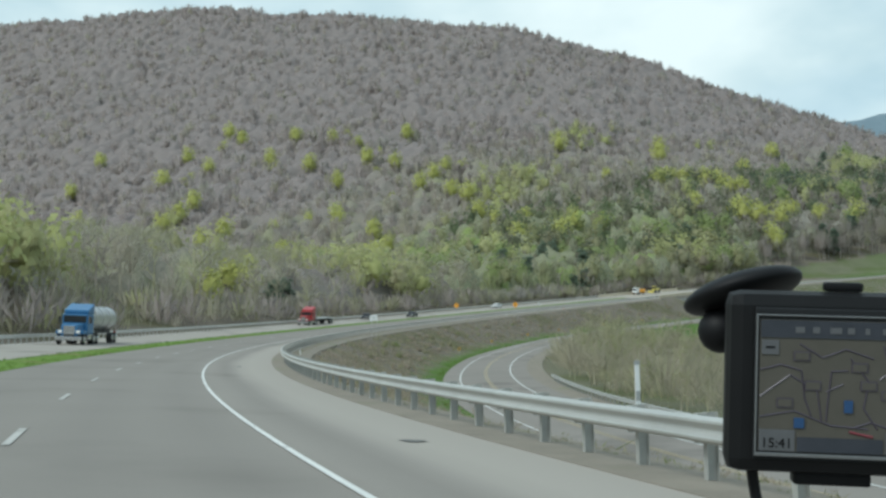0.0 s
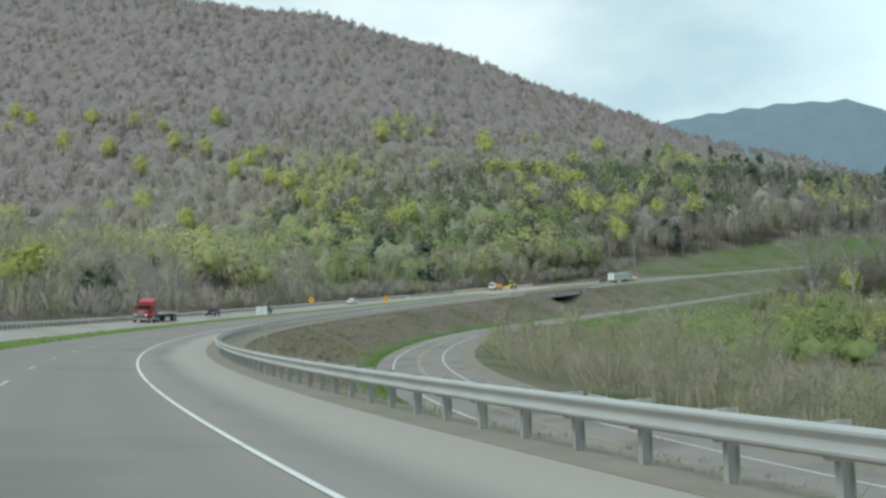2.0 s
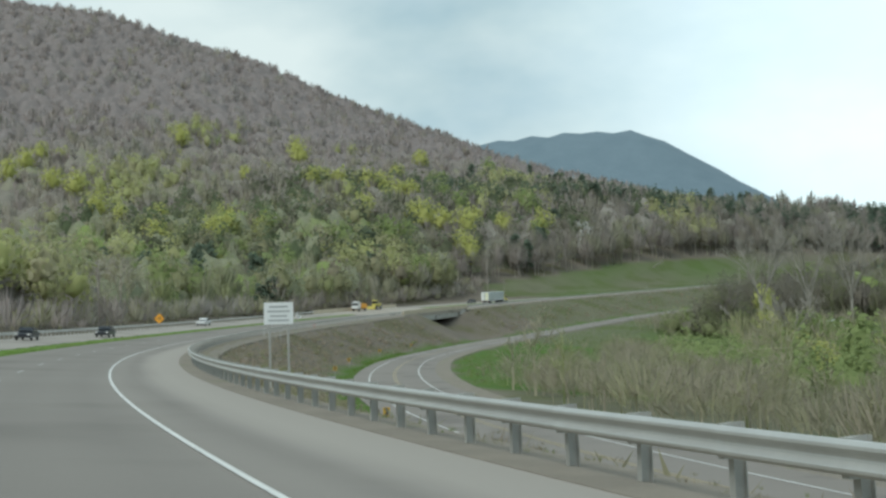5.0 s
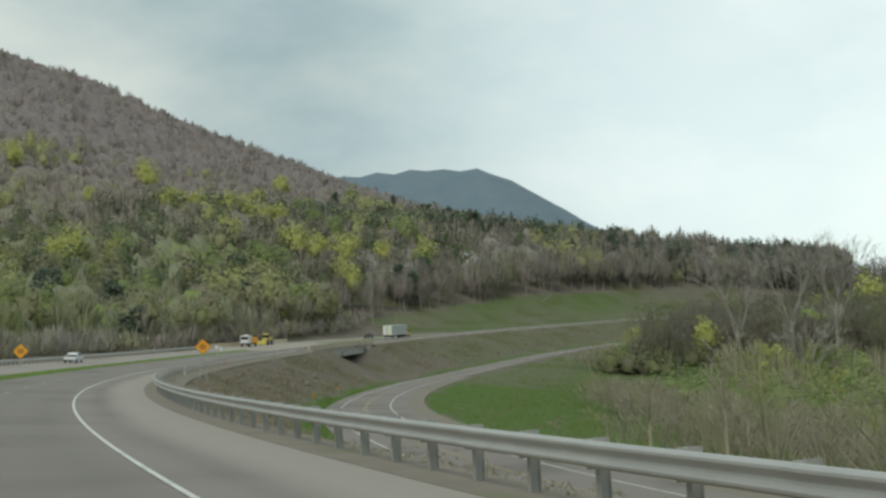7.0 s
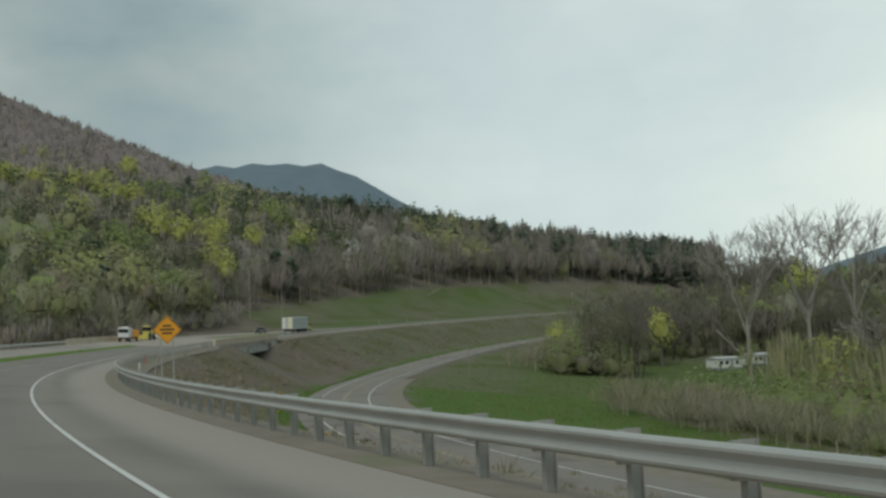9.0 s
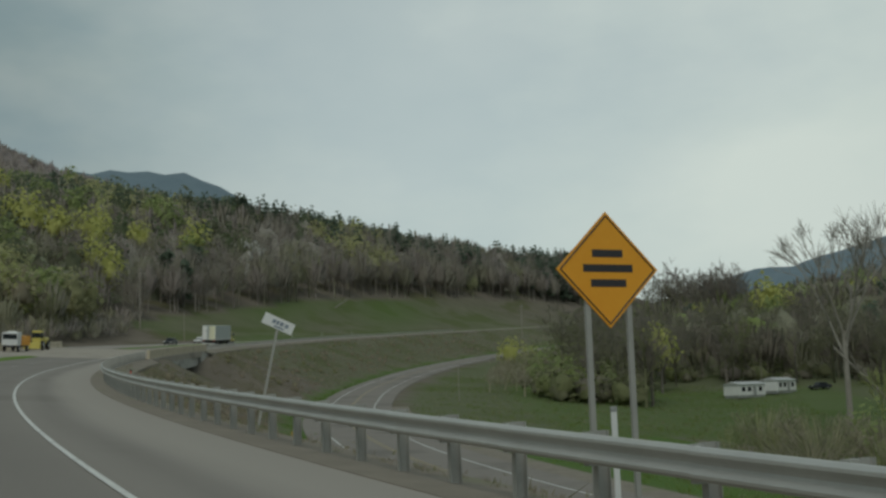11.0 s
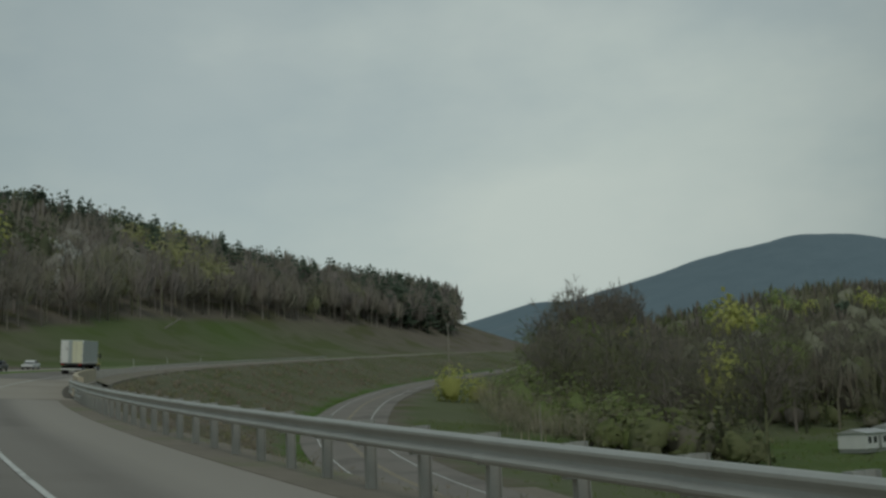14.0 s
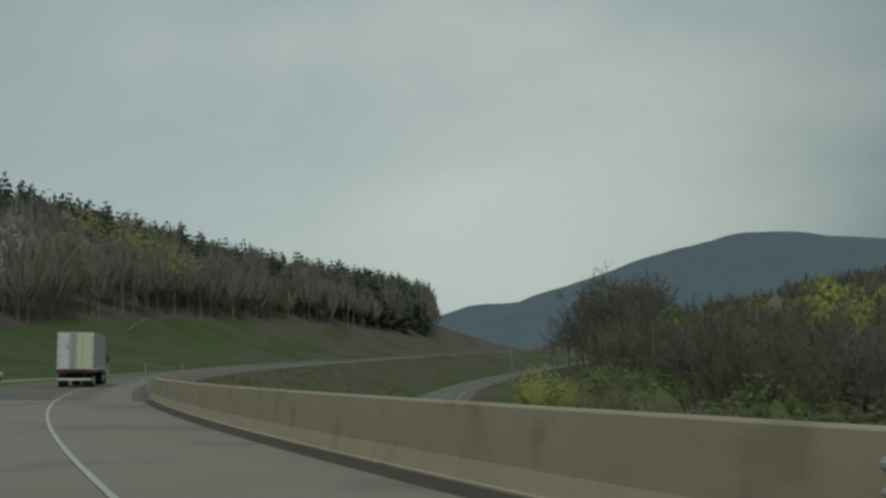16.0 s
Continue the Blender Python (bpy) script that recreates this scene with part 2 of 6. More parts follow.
def rod(bm, a, b, r0, r1=None, sides=8):
    a, b = Vector(a), Vector(b)
    d = b - a
    m = Matrix.Translation((a + b) / 2) @ d.to_track_quat("Z", "Y").to_matrix().to_4x4()
    bmesh.ops.create_cone(bm, cap_ends=True, segments=sides, radius1=r0, radius2=r0 if r1 is None else r1, depth=d.length, matrix=m)
    return bm


# ---- alignment of the highway: s along the driven lane, n to its right ----
DS = 1.0
S_LIN = np.arange(-260, 1250, DS)
K0, K1, K2 = 2.07466e-3, -1.37603e-6, 2.76912e-9
curv = K0 + K1 * S_LIN + K2 * S_LIN**2
curv = np.where(S_LIN < 0, K0, curv)
ease = np.clip((S_LIN - 720) / 100, 0, 1)
curv = np.where(S_LIN > 540, 0.00189, curv) * (1 - ease) + 0.0011 * ease
head = np.cumsum(curv) * DS
i0 = 260
head -= head[i0]
ax, ay = np.cumsum(np.sin(head)) * DS, np.cumsum(np.cos(head)) * DS
ax, ay = ax - ax[i0], ay - ay[i0]
ZC, BANK = 6.33974e-5, 0.05565
az = np.where(S_LIN < 471, ZC * S_LIN**2, ZC * 471**2 + 2 * ZC * 471 * (S_LIN - 471))
az = np.where(S_LIN < 0, 0.15 * ZC * S_LIN**2, az)
flat = np.clip(S_LIN - 860, 0, None)
az = az - 0.00006 * flat**2


def bank_at(s):
    """Crossfall, eased out beyond the bridge where the curve ends."""
    return BANK * (1 - 0.7 * np.clip((np.asarray(s, float) - 540) / 120, 0, 1))


def rd(s, n=0.0, dz=0.0, banked=True):
    """A place in the world from the road's own coordinates; dz above its surface."""
    h = float(np.interp(s, S_LIN, head))
    z = float(np.interp(s, S_LIN, az)) + dz - (float(bank_at(s)) * n if banked else 0)
    return Vector((float(np.interp(s, S_LIN, ax)) + n * math.cos(h), float(np.interp(s, S_LIN, ay)) - n * math.sin(h), z))


def rd_pose(s, n=0.0, dz=0.0, banked=True, turn=0.0):
    """A pose whose y axis runs along the road and x to its right."""
    h = float(np.interp(s, S_LIN, head))
    return Matrix.Translation(rd(s, n, dz, banked)) @ Matrix.Rotation(-h + radians(turn), 4, "Z")


def to_road(x, y):
    """s, n for arrays of places."""
    x, y = np.asarray(x, float).ravel(), np.asarray(y, float).ravel()
    s, n = np.empty(len(x)), np.empty(len(x))
    px, py, ps, ph = ax[::5], ay[::5], S_LIN[::5], head[::5]
    for k in range(0, len(x), 20000):
        q = slice(k, k + 20000)
        j = ((x[q, None] - px) ** 2 + (y[q, None] - py) ** 2).argmin(1)
        dx, dy = x[q] - px[j], y[q] - py[j]
        s[q] = ps[j] + dx * np.sin(ph[j]) + dy * np.cos(ph[j])
        n[q] = dx * np.cos(ph[j]) - dy * np.sin(ph[j])
    return s, n


LOW_S = [-260, 220, 320, 370, 420, 470, 520, 570, 620, 680, 740, 800, 860, 1000]
LOW_N = [24.0, 24.2, 24.5, 24.8, 26.1, 27.8, 29.8, 31.0, 33.8, 35.5, 35.6, 36.2, 38.0, 44.0]
LOW_Z = [-5.7, -5.7, -6.2, -6.7, -7.5, -8.3, -9.0, -9.0, -8.3, -8.0, -7.8, -7.5, -7.1, -6.2]


def low_n(s):
    """Offset of the lower road's inner line."""
    return np.interp(s, LOW_S, LOW_N)


def low_z(s):
    """Height of the lower road against the highway."""
    return np.interp(s, LOW_S, LOW_Z)


# ---- lie of the land ----
CREST_D = (math.sin(radians(-55)), math.cos(radians(-55)))
CREST_P = (1350 * math.sin(radians(25)), 1350 * math.cos(radians(25)))
CREST_U, CREST_Z = [-1000, -700, -450, -271, -200, -122, -30, 35, 100, 240, 508, 808, 1600], [60, 90, 150, 207, 233, 266, 309, 330, 353, 379, 419, 427, 400]


def ridge(x, y, pts, width, power=1.15):
    """Height of a ridge that falls away to both sides of a crest line; pts: x, y, height over its foot."""
    best = np.zeros(len(x))
    for (xa, ya, za), (xb, yb, zb) in zip(pts, pts[1:]):
        dx, dy = xb - xa, yb - ya
        u = np.clip(((x - xa) * dx + (y - ya) * dy) / (dx * dx + dy * dy), 0, 1)
        d = np.hypot(x - xa - u * dx, y - ya - u * dy)
        d = np.sqrt(d * d + (width * 0.09) ** 2) - width * 0.09
        best = np.maximum(best, (za + u * (zb - za)) * np.clip(1 - d / width, 0, 1) ** power)
    return best


PINE_RIDGE = [(430, 690, 42), (525, 650, 50), (600, 630, 46), (720, 590, 43), (800, 600, 44), (880, 606, 43), (903, 608, 36), (918, 610, 5)]
BACK_RIDGE = [(560, 820, 66), (640, 790, 72), (801, 735, 70), (1000, 700, 50), (1150, 690, 20)]
RIGHT_KNOLL = [(520, 420, 6), (600, 380, 14), (720, 330, 22), (820, 250, 26), (800, 100, 26), (760, -50, 22)]
FAR_PEAK = [(1400, 2250, 400), (1581, 2047, 423), (1689, 1955, 440), (1780, 1866, 444), (1828, 1819, 443), (1848, 1796, 430), (1880, 1760, 388), (1915, 1720, 335), (1950, 1680, 282), (2010, 1600, 197), (2080, 1480, 88)]
RIGHT_MOUNT = [(2640, 1000, 20), (2655, 920, 70), (2668, 820, 165), (2679, 758, 217), (2696, 601, 302), (2701, 518, 328), (2702, 440, 344), (2703, 367, 356), (2702, 320, 350), (2698, 236, 336), (2686, 112, 318), (2660, -200, 300), (2600, -600, 260)]
BLUE_RIDGE = [(3540, 1500, 240), (3594, 1275, 305), (3625, 1143, 347), (3648, 1029, 349), (3669, 899, 337), (3700, 650, 300)]


def land(x, y):
    """Ground height for arrays of places."""
    x, y = np.asarray(x, float).ravel(), np.asarray(y, float).ravel()
    s, n = to_road(x, y)
    zr = np.interp(s, S_LIN, az)
    bk = bank_at(s)
    ln, lz = low_n(s), low_z(s)
    # cross section to the right: verge, bank down to the lower road, then the valley floor
    right = np.where(n < 8.0, -bk * np.minimum(n, 8) - 0.10,
                     -bk * 8 - 0.15 + (lz + 0.2 + bk * 8) * np.clip((n - 8.0) / np.maximum(ln - 5.0 - 8.0, 1), 0, 1))
    right = np.where(n > ln - 5.0, lz - 0.08, right)
    right = np.where(n > ln + 11.5, lz - 0.08 - 0.11 * (n - ln - 11.5), right)
    right = np.maximum(right, -14.0 + 0.02 * np.clip(n - 150, 0, 400))
    left = np.where(n > -18.2, -bk * n - 0.10, bk * 18.2 - 0.3 + 0.03 * np.clip(-n - 40, 0, 200))
    left = left + 0.13 * np.clip(-n - 20, 0, 60) * np.clip((s - 640) / 60, 0, 1) * np.clip((1000 - s) / 120, 0, 1)
    z = zr + np.where(n >= 0, right, left)
    # creek gully under the bridge
    gully = np.clip(1 - np.abs(s - 511) / 21.0, 0, 1) * 1.6
    z -= np.clip(gully, 0, 1) * np.where(n > 0, np.interp(n, [0, 18, 26, 60], [4.4, 4.4, 0.0, 0.0]), np.interp(-n, [0, 25, 60], [4.4, 4.4, 0.5]))
    foot = np.clip((-n - np.interp(s, [250, 450], [26, 46])) / 75, 0, 1)
    u = (x - CREST_P[0]) * CREST_D[0] + (y - CREST_P[1]) * CREST_D[1]
    d = np.abs(-(x - CREST_P[0]) * CREST_D[1] + (y - CREST_P[1]) * CREST_D[0])
    hill = (np.interp(u, CREST_U, CREST_Z) - 22) * np.clip(1 - d / 800, 0, 1) ** 1.15 + 22
    z = np.where(n < -18.2, np.maximum(z, z + foot * (hill - z)), z)
    pine = zr * 0 + 36 + ridge(x, y, PINE_RIDGE, 120, 0.9)
    back_h = 40 + ridge(x, y, BACK_RIDGE, 170)
    for h in (np.where(pine > 36.5, pine, 0), np.where(back_h > 40.5, back_h, 0)):
        z = np.where(n < -18.2, np.maximum(z, z + np.clip((-n - 24) / 100, 0, 1) * (h - z)), z)
    knoll = ridge(x, y, RIGHT_KNOLL, 190)
    z = z + np.where(n > 60, knoll * np.clip((n - 60) / 60, 0, 1), 0)
    far = np.hypot(x - 300, y - 350)
    z = z * np.clip(2.6 - far / 1000, 0, 1) + 10 * np.clip(far / 1000 - 1.6, 0, 1)
    for pts, width in ((FAR_PEAK, 620), (RIGHT_MOUNT, 1000), (BLUE_RIDGE, 900)):
        r = ridge(x, y, pts, width, 1.1)
        z = np.where(r > 0.5, np.maximum(z, 12 + r), z)
    wob = 3.0 * np.sin(x / 37 + 1.3 * np.sin(y / 53)) * np.sin(y / 41 + 0.7) * np.clip((np.abs(n) - 70) / 120, 0, 1)
    return z + wob


def meadow(x, y, s=None, n=None):
    """Share of mown grass, 0 to 1."""
    if s is None:
        s, n = to_road(x, y)
    ln = low_n(s)
    g = np.zeros(len(s))
    g = np.where((n > ln - 5.2) & (n < ln - 0.5), 1.0, g)
    g = np.where((n > ln + 12) & (n < ln + 45) & (s > 285) & (s < 470), 1.0, g)
    g = np.where((n > 60) & (n < 125) & (s > 470) & (s < 588), 0.7, g)
    g = np.where((n < -18) & (n > -62) & (s > 668) & (s < 980), np.clip(0.5 + 0.2 * np.sin(s / 21) * np.sin(n / 8 + s / 40), 0, 1) * np.interp(s, [830, 910], [1.0, 0.3]), g)
    g = np.where((n > 8) & (n < ln - 4) & (s > 560), 0.3, g)
    g = np.where((n > ln + 12) & (n < 140) & (s >= 470) & (g < 0.3), 0.45, g)
    g = np.where((n > ln + 12) & (n < 110) & (s <= 285), 0.25, g)
    return g


def axis(lo, hi, step, far_lo, far_hi, grow=1.12):
    mid = list(np.arange(lo, hi + step, step))
    up, w = [mid[-1]], step
    while up[-1] < far_hi:
        w = min(w * grow, 48)
        up.append(up[-1] + w)
    dn, w = [mid[0]], step
    while dn[-1] > far_lo:
        w = min(w * grow, 110)
        dn.append(dn[-1] - w)
    return np.array(dn[:0:-1] + mid + up[1:])


gx, gy = axis(-60, 620, 4.2, -3500, 4800), axis(-60, 640, 4.2, -3000, 4300)
GX, GY = np.meshgrid(gx, gy)
gs, gn = to_road(GX, GY)
GZ = land(GX, GY)
nx, ny = len(gx), len(gy)
idx = np.arange(nx * ny).reshape(ny, nx)
q0, q1, q2, q3 = idx[:-1, :-1].ravel(), idx[:-1, 1:].ravel(), idx[1:, 1:].ravel(), idx[1:, :-1].ravel()
tris = np.concatenate([np.stack([q0, q1, q2], 1), np.stack([q0, q2, q3], 1)])
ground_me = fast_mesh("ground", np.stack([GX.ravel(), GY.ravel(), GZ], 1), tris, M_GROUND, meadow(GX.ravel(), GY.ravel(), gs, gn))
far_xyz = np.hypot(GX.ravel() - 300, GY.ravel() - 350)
ground_me.materials.append(M_HAZEWOOD)
# faces beyond 1750 m take the haze-tinted colour
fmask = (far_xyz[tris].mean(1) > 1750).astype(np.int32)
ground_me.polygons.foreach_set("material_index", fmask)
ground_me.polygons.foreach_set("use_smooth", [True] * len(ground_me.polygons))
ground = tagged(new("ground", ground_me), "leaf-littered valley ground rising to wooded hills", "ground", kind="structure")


# ---- roads ----
def ribbon(name, s0, s1, edges, material, label, category, dz=0.0, step=3.0, thick=0.25, lower=False, wear=False):
    """A strip of road surface along the alignment; edges: n, dz across it."""
    ss = np.linspace(s0, s1, max(2, int((s1 - s0) / step) + 1))
    verts, faces, k = [], [], len(edges)
    for s in ss:
        n0, z0 = (float(low_n(s)), float(low_z(s)) + dz) if lower else (0.0, dz)
        for n, e in edges:
            verts.append(rd(s, n + n0, e + z0, not lower))
        verts.append(rd(s, edges[-1][0] + n0, edges[-1][1] + z0 - thick, not lower))
        verts.append(rd(s, edges[0][0] + n0, edges[0][1] + z0 - thick, not lower))
    w = k + 2
    for i in range(len(ss) - 1):
        for j in range(w):
            j2 = (j + 1) % w
            faces.append((i * w + j, i * w + j2, (i + 1) * w + j2, (i + 1) * w + j))
    me = mesh_of(name, verts, [f[::-1] for f in faces], material)
    if wear:
        across = [n for n, e in edges] + [edges[-1][0], edges[0][0]]
        shade = [float(np.interp(n + 0.12 * math.sin(s / 9.0) + 0.07 * math.sin(s / 3.7), WEAR_N, WEAR)) for s in ss for n in across]
        me.attributes.new("tint", "FLOAT", "POINT").data.foreach_set("value", shade)
    return tagged(new(name, me), label, category, kind="structure")


BRIDGE0, BRIDGE1 = 474.0, 531.0
# tyre-darkened tracks and the paler, little-used shoulder
WEAR_N = [-5.3, -4.6, -3.3, -2.2, -1.3, -0.4, 0.5, 1.4, 2.1, 2.6, 2.95, 3.3, 3.6, 4.05, 4.6, 5.9]
WEAR = [0.15, 0.2, 0.08, 0.16, 0.22, 0.1, 0.2, 0.1, 0.22, 0.42, 0.3, 0.14, 0.28, 0.8, 1.0, 0.92]
LANE_ACROSS = [(n, 0.02 * (1 - abs(n + 1.3) / 4.9)) for n in WEAR_N[:12]]
SHOULDER_ACROSS = [(n, -0.008 * (n - 3.3)) for n in WEAR_N[11:]]
road = ribbon("road", -80, BRIDGE0, LANE_ACROSS, M_LANE, "dark grey asphalt lanes of a curving highway", "road", wear=True)
ribbon("road_beyond_bridge", BRIDGE1, 1200, LANE_ACROSS, M_LANE, "grey asphalt highway lanes beyond the bridge", "road", wear=True)
shoulder = ribbon("shoulder", -80, BRIDGE0, SHOULDER_ACROSS, M_LANE, "paler worn asphalt shoulder beside the lanes", "road shoulder", wear=True)
ribbon("shoulder_beyond_bridge", BRIDGE1, 1200, SHOULDER_ACROSS, M_LANE, "paler asphalt shoulder beyond the bridge", "road shoulder", wear=True)
ribbon("median", -80, BRIDGE0, [(-7.9, 0.02), (-6.6, 0.12), (-5.3, 0.02)], M_GRASS, "narrow green grass median between carriageways", "grass strip")
ribbon("median_beyond_bridge", BRIDGE1, 1200, [(-7.9, 0.02), (-6.6, 0.12), (-5.3, 0.02)], M_GRASS, "narrow grass median beyond the bridge", "grass strip")
ribbon("opposite_road", -80, BRIDGE0, [(-17.3, 0), (-7.9, 0)], M_SHOULDER, "pale asphalt carriageway for oncoming traffic", "road")
ribbon("opposite_road_beyond_bridge", BRIDGE1, 1200, [(-17.3, 0), (-7.9, 0)], M_SHOULDER, "pale asphalt oncoming carriageway beyond the bridge", "road")
ribbon("gravel_verge", -80, BRIDGE0 + 2, [(5.9, -0.01), (6.6, 0.0), (7.7, -0.06), (8.6, -0.35)], M_GRAVEL, "brown gravel verge under the guardrail", "gravel")
ribbon("gravel_verge_beyond_bridge", BRIDGE1, 1200, [(5.9, -0.01), (6.6, 0.0), (7.7, -0.06), (8.6, -0.35)], M_GRAVEL, "brown gravel verge beyond the bridge", "gravel")
lower_road = ribbon("lower_road", -80, 980, [(-2.2, 0), (3.4, 0.04), (9.4, 0)], M_LOWER, "worn two-lane asphalt road below the embankment", "road", lower=True)
ribbon("lower_gravel", -80, 500, [(9.4, -0.02), (11.8, -0.05)], M_GRAVEL, "gravel edge of the lower road", "gravel", lower=True)
deck = ribbon("bridge_deck", BRIDGE0, BRIDGE1, [(-18.2, 0), (-6.6, 0.0), (7.6, 0.0)], M_DECK, "pale concrete bridge deck", "bridge deck", thick=0.9)


def line_strip(name, s0, s1, n, width, material, label, dz=0.0, lower=False, step=2.5):
    ss = np.linspace(s0, s1, max(2, int((s1 - s0) / step) + 1))
    verts, faces = [], []
    for s in ss:
        b, z = (float(low_n(s)), float(low_z(s)) + dz) if lower else (0.0, dz)
        verts += [rd(s, b + n - width / 2, z, not lower), rd(s, b + n + width / 2, z, not lower)]
    for i in range(len(ss) - 1):
        faces.append((2 * i, 2 * i + 1, 2 * i + 3, 2 * i + 2))
    return tagged(new(name, mesh_of(name, verts, faces, material)), label, "road marking", kind="structure")


line_strip("edge_line", -80, 1200, 2.33, 0.1, M_WHITE, "solid white edge line along the lane", 0.016)
line_strip("opposite_edge_line", -80, 1200, -16.4, 0.14, M_WHITE, "white edge line of the oncoming carriageway", 0.014)
line_strip("lower_line_inner", -80, 980, 0.0, 0.16, M_WHITE, "white edge line of the lower road", 0.035, True)
line_strip("lower_line_outer", -80, 980, 6.9, 0.16, M_WHITE, "white edge line of the lower road", 0.038, True)
for off in (3.28, 3.58):
    line_strip("lower_centre_line", -80, 980, off, 0.12, M_YELLOW, "double yellow centre line of the lower road", 0.056, True)
# dark strip along the parapet foot
ribbon("deck_dirt", 477, BRIDGE1, [(6.3, 0.006), (6.79, 0.05)], M_DARKSTRIP, "dark strip along the parapet foot", "dirt", thick=0.02)
s = 4.3
while s < 900:
    dverts = [rd(s + k * 1.02, -1.33 + w, 0.034) for k in range(4) for w in (-0.055, 0.055)]
    tagged(new("lane_dash", mesh_of("lane_dash", dverts, [(2 * i, 2 * i + 1, 2 * i + 3, 2 * i + 2) for i in range(3)], M_WORN)), "worn white dash between the two lanes", "road marking", "lane dashes", "structure")
    s += 12.2


# ---- guardrail: beam panels and posts ----
W_PROFILE = [(0.0, 0.155), (0.03, 0.15), (0.075, 0.115), (0.08, 0.085), (0.02, 0.03), (0.01, 0.0), (0.02, -0.03), (0.08, -0.085), (0.075, -0.115), (0.03, -0.15), (0.0, -0.155)]


def beam_mesh(length):
    bm = bmesh.new()
    rows = []
    for y in (0.0, length):
        rows.append([[bm.verts.new((-d + off, y, z)) for d, z in W_PROFILE] for off in (0.0, 0.006)])
    for k in range(len(W_PROFILE) - 1):
        bm.faces.new((rows[0][0][k], rows[0][0][k + 1], rows[1][0][k + 1], rows[1][0][k]))
        bm.faces.new((rows[0][1][k + 1], rows[0][1][k], rows[1][1][k], rows[1][1][k + 1]))
    for k in (0, len(W_PROFILE) - 1):
        bm.faces.new((rows[0][0][k], rows[1][0][k], rows[1][1][k], rows[0][1][k]))
    for y in (0, 1):
        for k in range(len(W_PROFILE) - 1):
            bm.faces.new((rows[y][0][k], rows[y][1][k], rows[y][1][k + 1], rows[y][0][k + 1]))
    bmesh.ops.recalc_face_normals(bm, faces=bm.faces)
    me = bpy.data.meshes.new("beam")
    bm.to_mesh(me)
    bm.free()
    me.materials.append(M_GALV)
    return me


def post_mesh(height):
    """A rolled steel post of I section with its block behind the beam."""
    bm = bmesh.new()
    box(bm, -0.075, -0.05, -0.4, -0.066, 0.05, height)
    box(bm, 0.066, -0.05, -0.4, 0.075, 0.05, height)
    box(bm, -0.066, -0.004, -0.4, 0.066, 0.004, height)
    box(bm, -0.19, -0.05, height - 0.36, -0.078, 0.05, height - 0.01)
    me = bpy.data.meshes.new("post")
    bm.to_mesh(me)
    bm.free()
    me.materials.append(M_POST)
    return me


BEAM, POST = beam_mesh(3.83), post_mesh(0.79)


# the rail is raised towards the bridge to fit the camera's view of its top
RAIL_S, RAIL_LIFT = [200, 260, 300, 350, 400, 450, 520, 560], [0.0, 0.03, 0.05, 0.12, 0.15, 0.17, 0.17, 0.0]


def guardrail(s0, s1, n, label, top=0.757, spacing=1.905, face=1, lower=False):
    root = tagged(new("guardrail"), label, "guardrail")
    root.matrix_world = Matrix.Identity(4)
    k, s = 0, s0
    while s < s1:
        b = float(low_n(s)) if lower else 0.0
        lift = lambda q: float(low_z(q)) if lower else float(np.interp(q, RAIL_S, RAIL_LIFT)) if face > 0 else 0.0
        m = rd_pose(s, b + n, lift(s), not lower) if face > 0 else rd_pose(s + 3.83, b + n, lift(s), not lower, 180)
        slope = (rd(s + 3.81, b + n, lift(s + 3.81), not lower).z - rd(s, b + n, lift(s), not lower).z) / 3.81
        if k % 2 == 0:
            beam = new("beam", BEAM)
            beam.parent = root
            beam.matrix_basis = m @ Matrix.Rotation(math.atan(slope) * face, 4, "X") @ Matrix.Translation((0.0, 0, top - 0.155))
        post = new("post", POST)
        post.parent = root
        post.matrix_basis = rd_pose(s + 0.1, b + n + 0.19 * face, lift(s), not lower, 0 if face > 0 else 180) @ Matrix.Rotation(0.02 * math.sin(k * 2.3), 4, "Y")
        s += spacing
        k += 1
    return root


guardrail(-14.0, 476.8, 6.6, "galvanised W-beam guardrail on steel posts along the curve")
guardrail(BRIDGE1 + 4, 760, 6.6, "galvanised guardrail beyond the bridge", spacing=1.905)
guardrail(-40, 472, -17.2, "galvanised guardrail beyond the oncoming lanes", face=-1, spacing=1.905)
guardrail(40, 150, 11.3, "low guardrail on the far side of the lower road", lower=True)


guardrail(466.5, 475.0, 6.62, "lower rubbing rail at the bridge approach", top=0.42, spacing=3.81)


# ---- bridge parapets and substructure ----
def parapet(name, s0, s1, n, side, label, height=1.02):
    root = tagged(new(name), label, "parapet")
    prof = [(0.0, -0.3), (0.0, 0.08), (0.05, 0.10), (0.14, 0.36), (0.17, height - 0.03), (0.20, height), (0.42, height), (0.45, height - 0.03), (0.45, -0.3)]
    s = s0
    while s < s1 - 0.5:
        e = min(s + 9.0, s1)
        verts, faces, w = [], [], len(prof)
        ss = np.linspace(s + 0.012, e - 0.012, 5)
        for q in ss:
            verts += [rd(q, n + side * d, z) for d, z in prof]
        for i in range(4):
            for j in range(w):
                j2 = (j + 1) % w
                faces.append((i * w + j, (i + 1) * w + j, (i + 1) * w + j2, i * w + j2))
        faces += [tuple(range(w)), tuple(range(4 * w + w - 1, 4 * w - 1, -1))]
        if side < 0:
            faces = [f[::-1] for f in faces]
        ob = new("parapet_segment", mesh_of("parapet_segment", verts, faces, M_PARAPET))
        ob.parent = root
        s = e
    return root


parapet("bridge_parapet", 477.0, BRIDGE1 + 4, 6.78, 1, "tan concrete bridge parapet in jointed segments", 1.1)
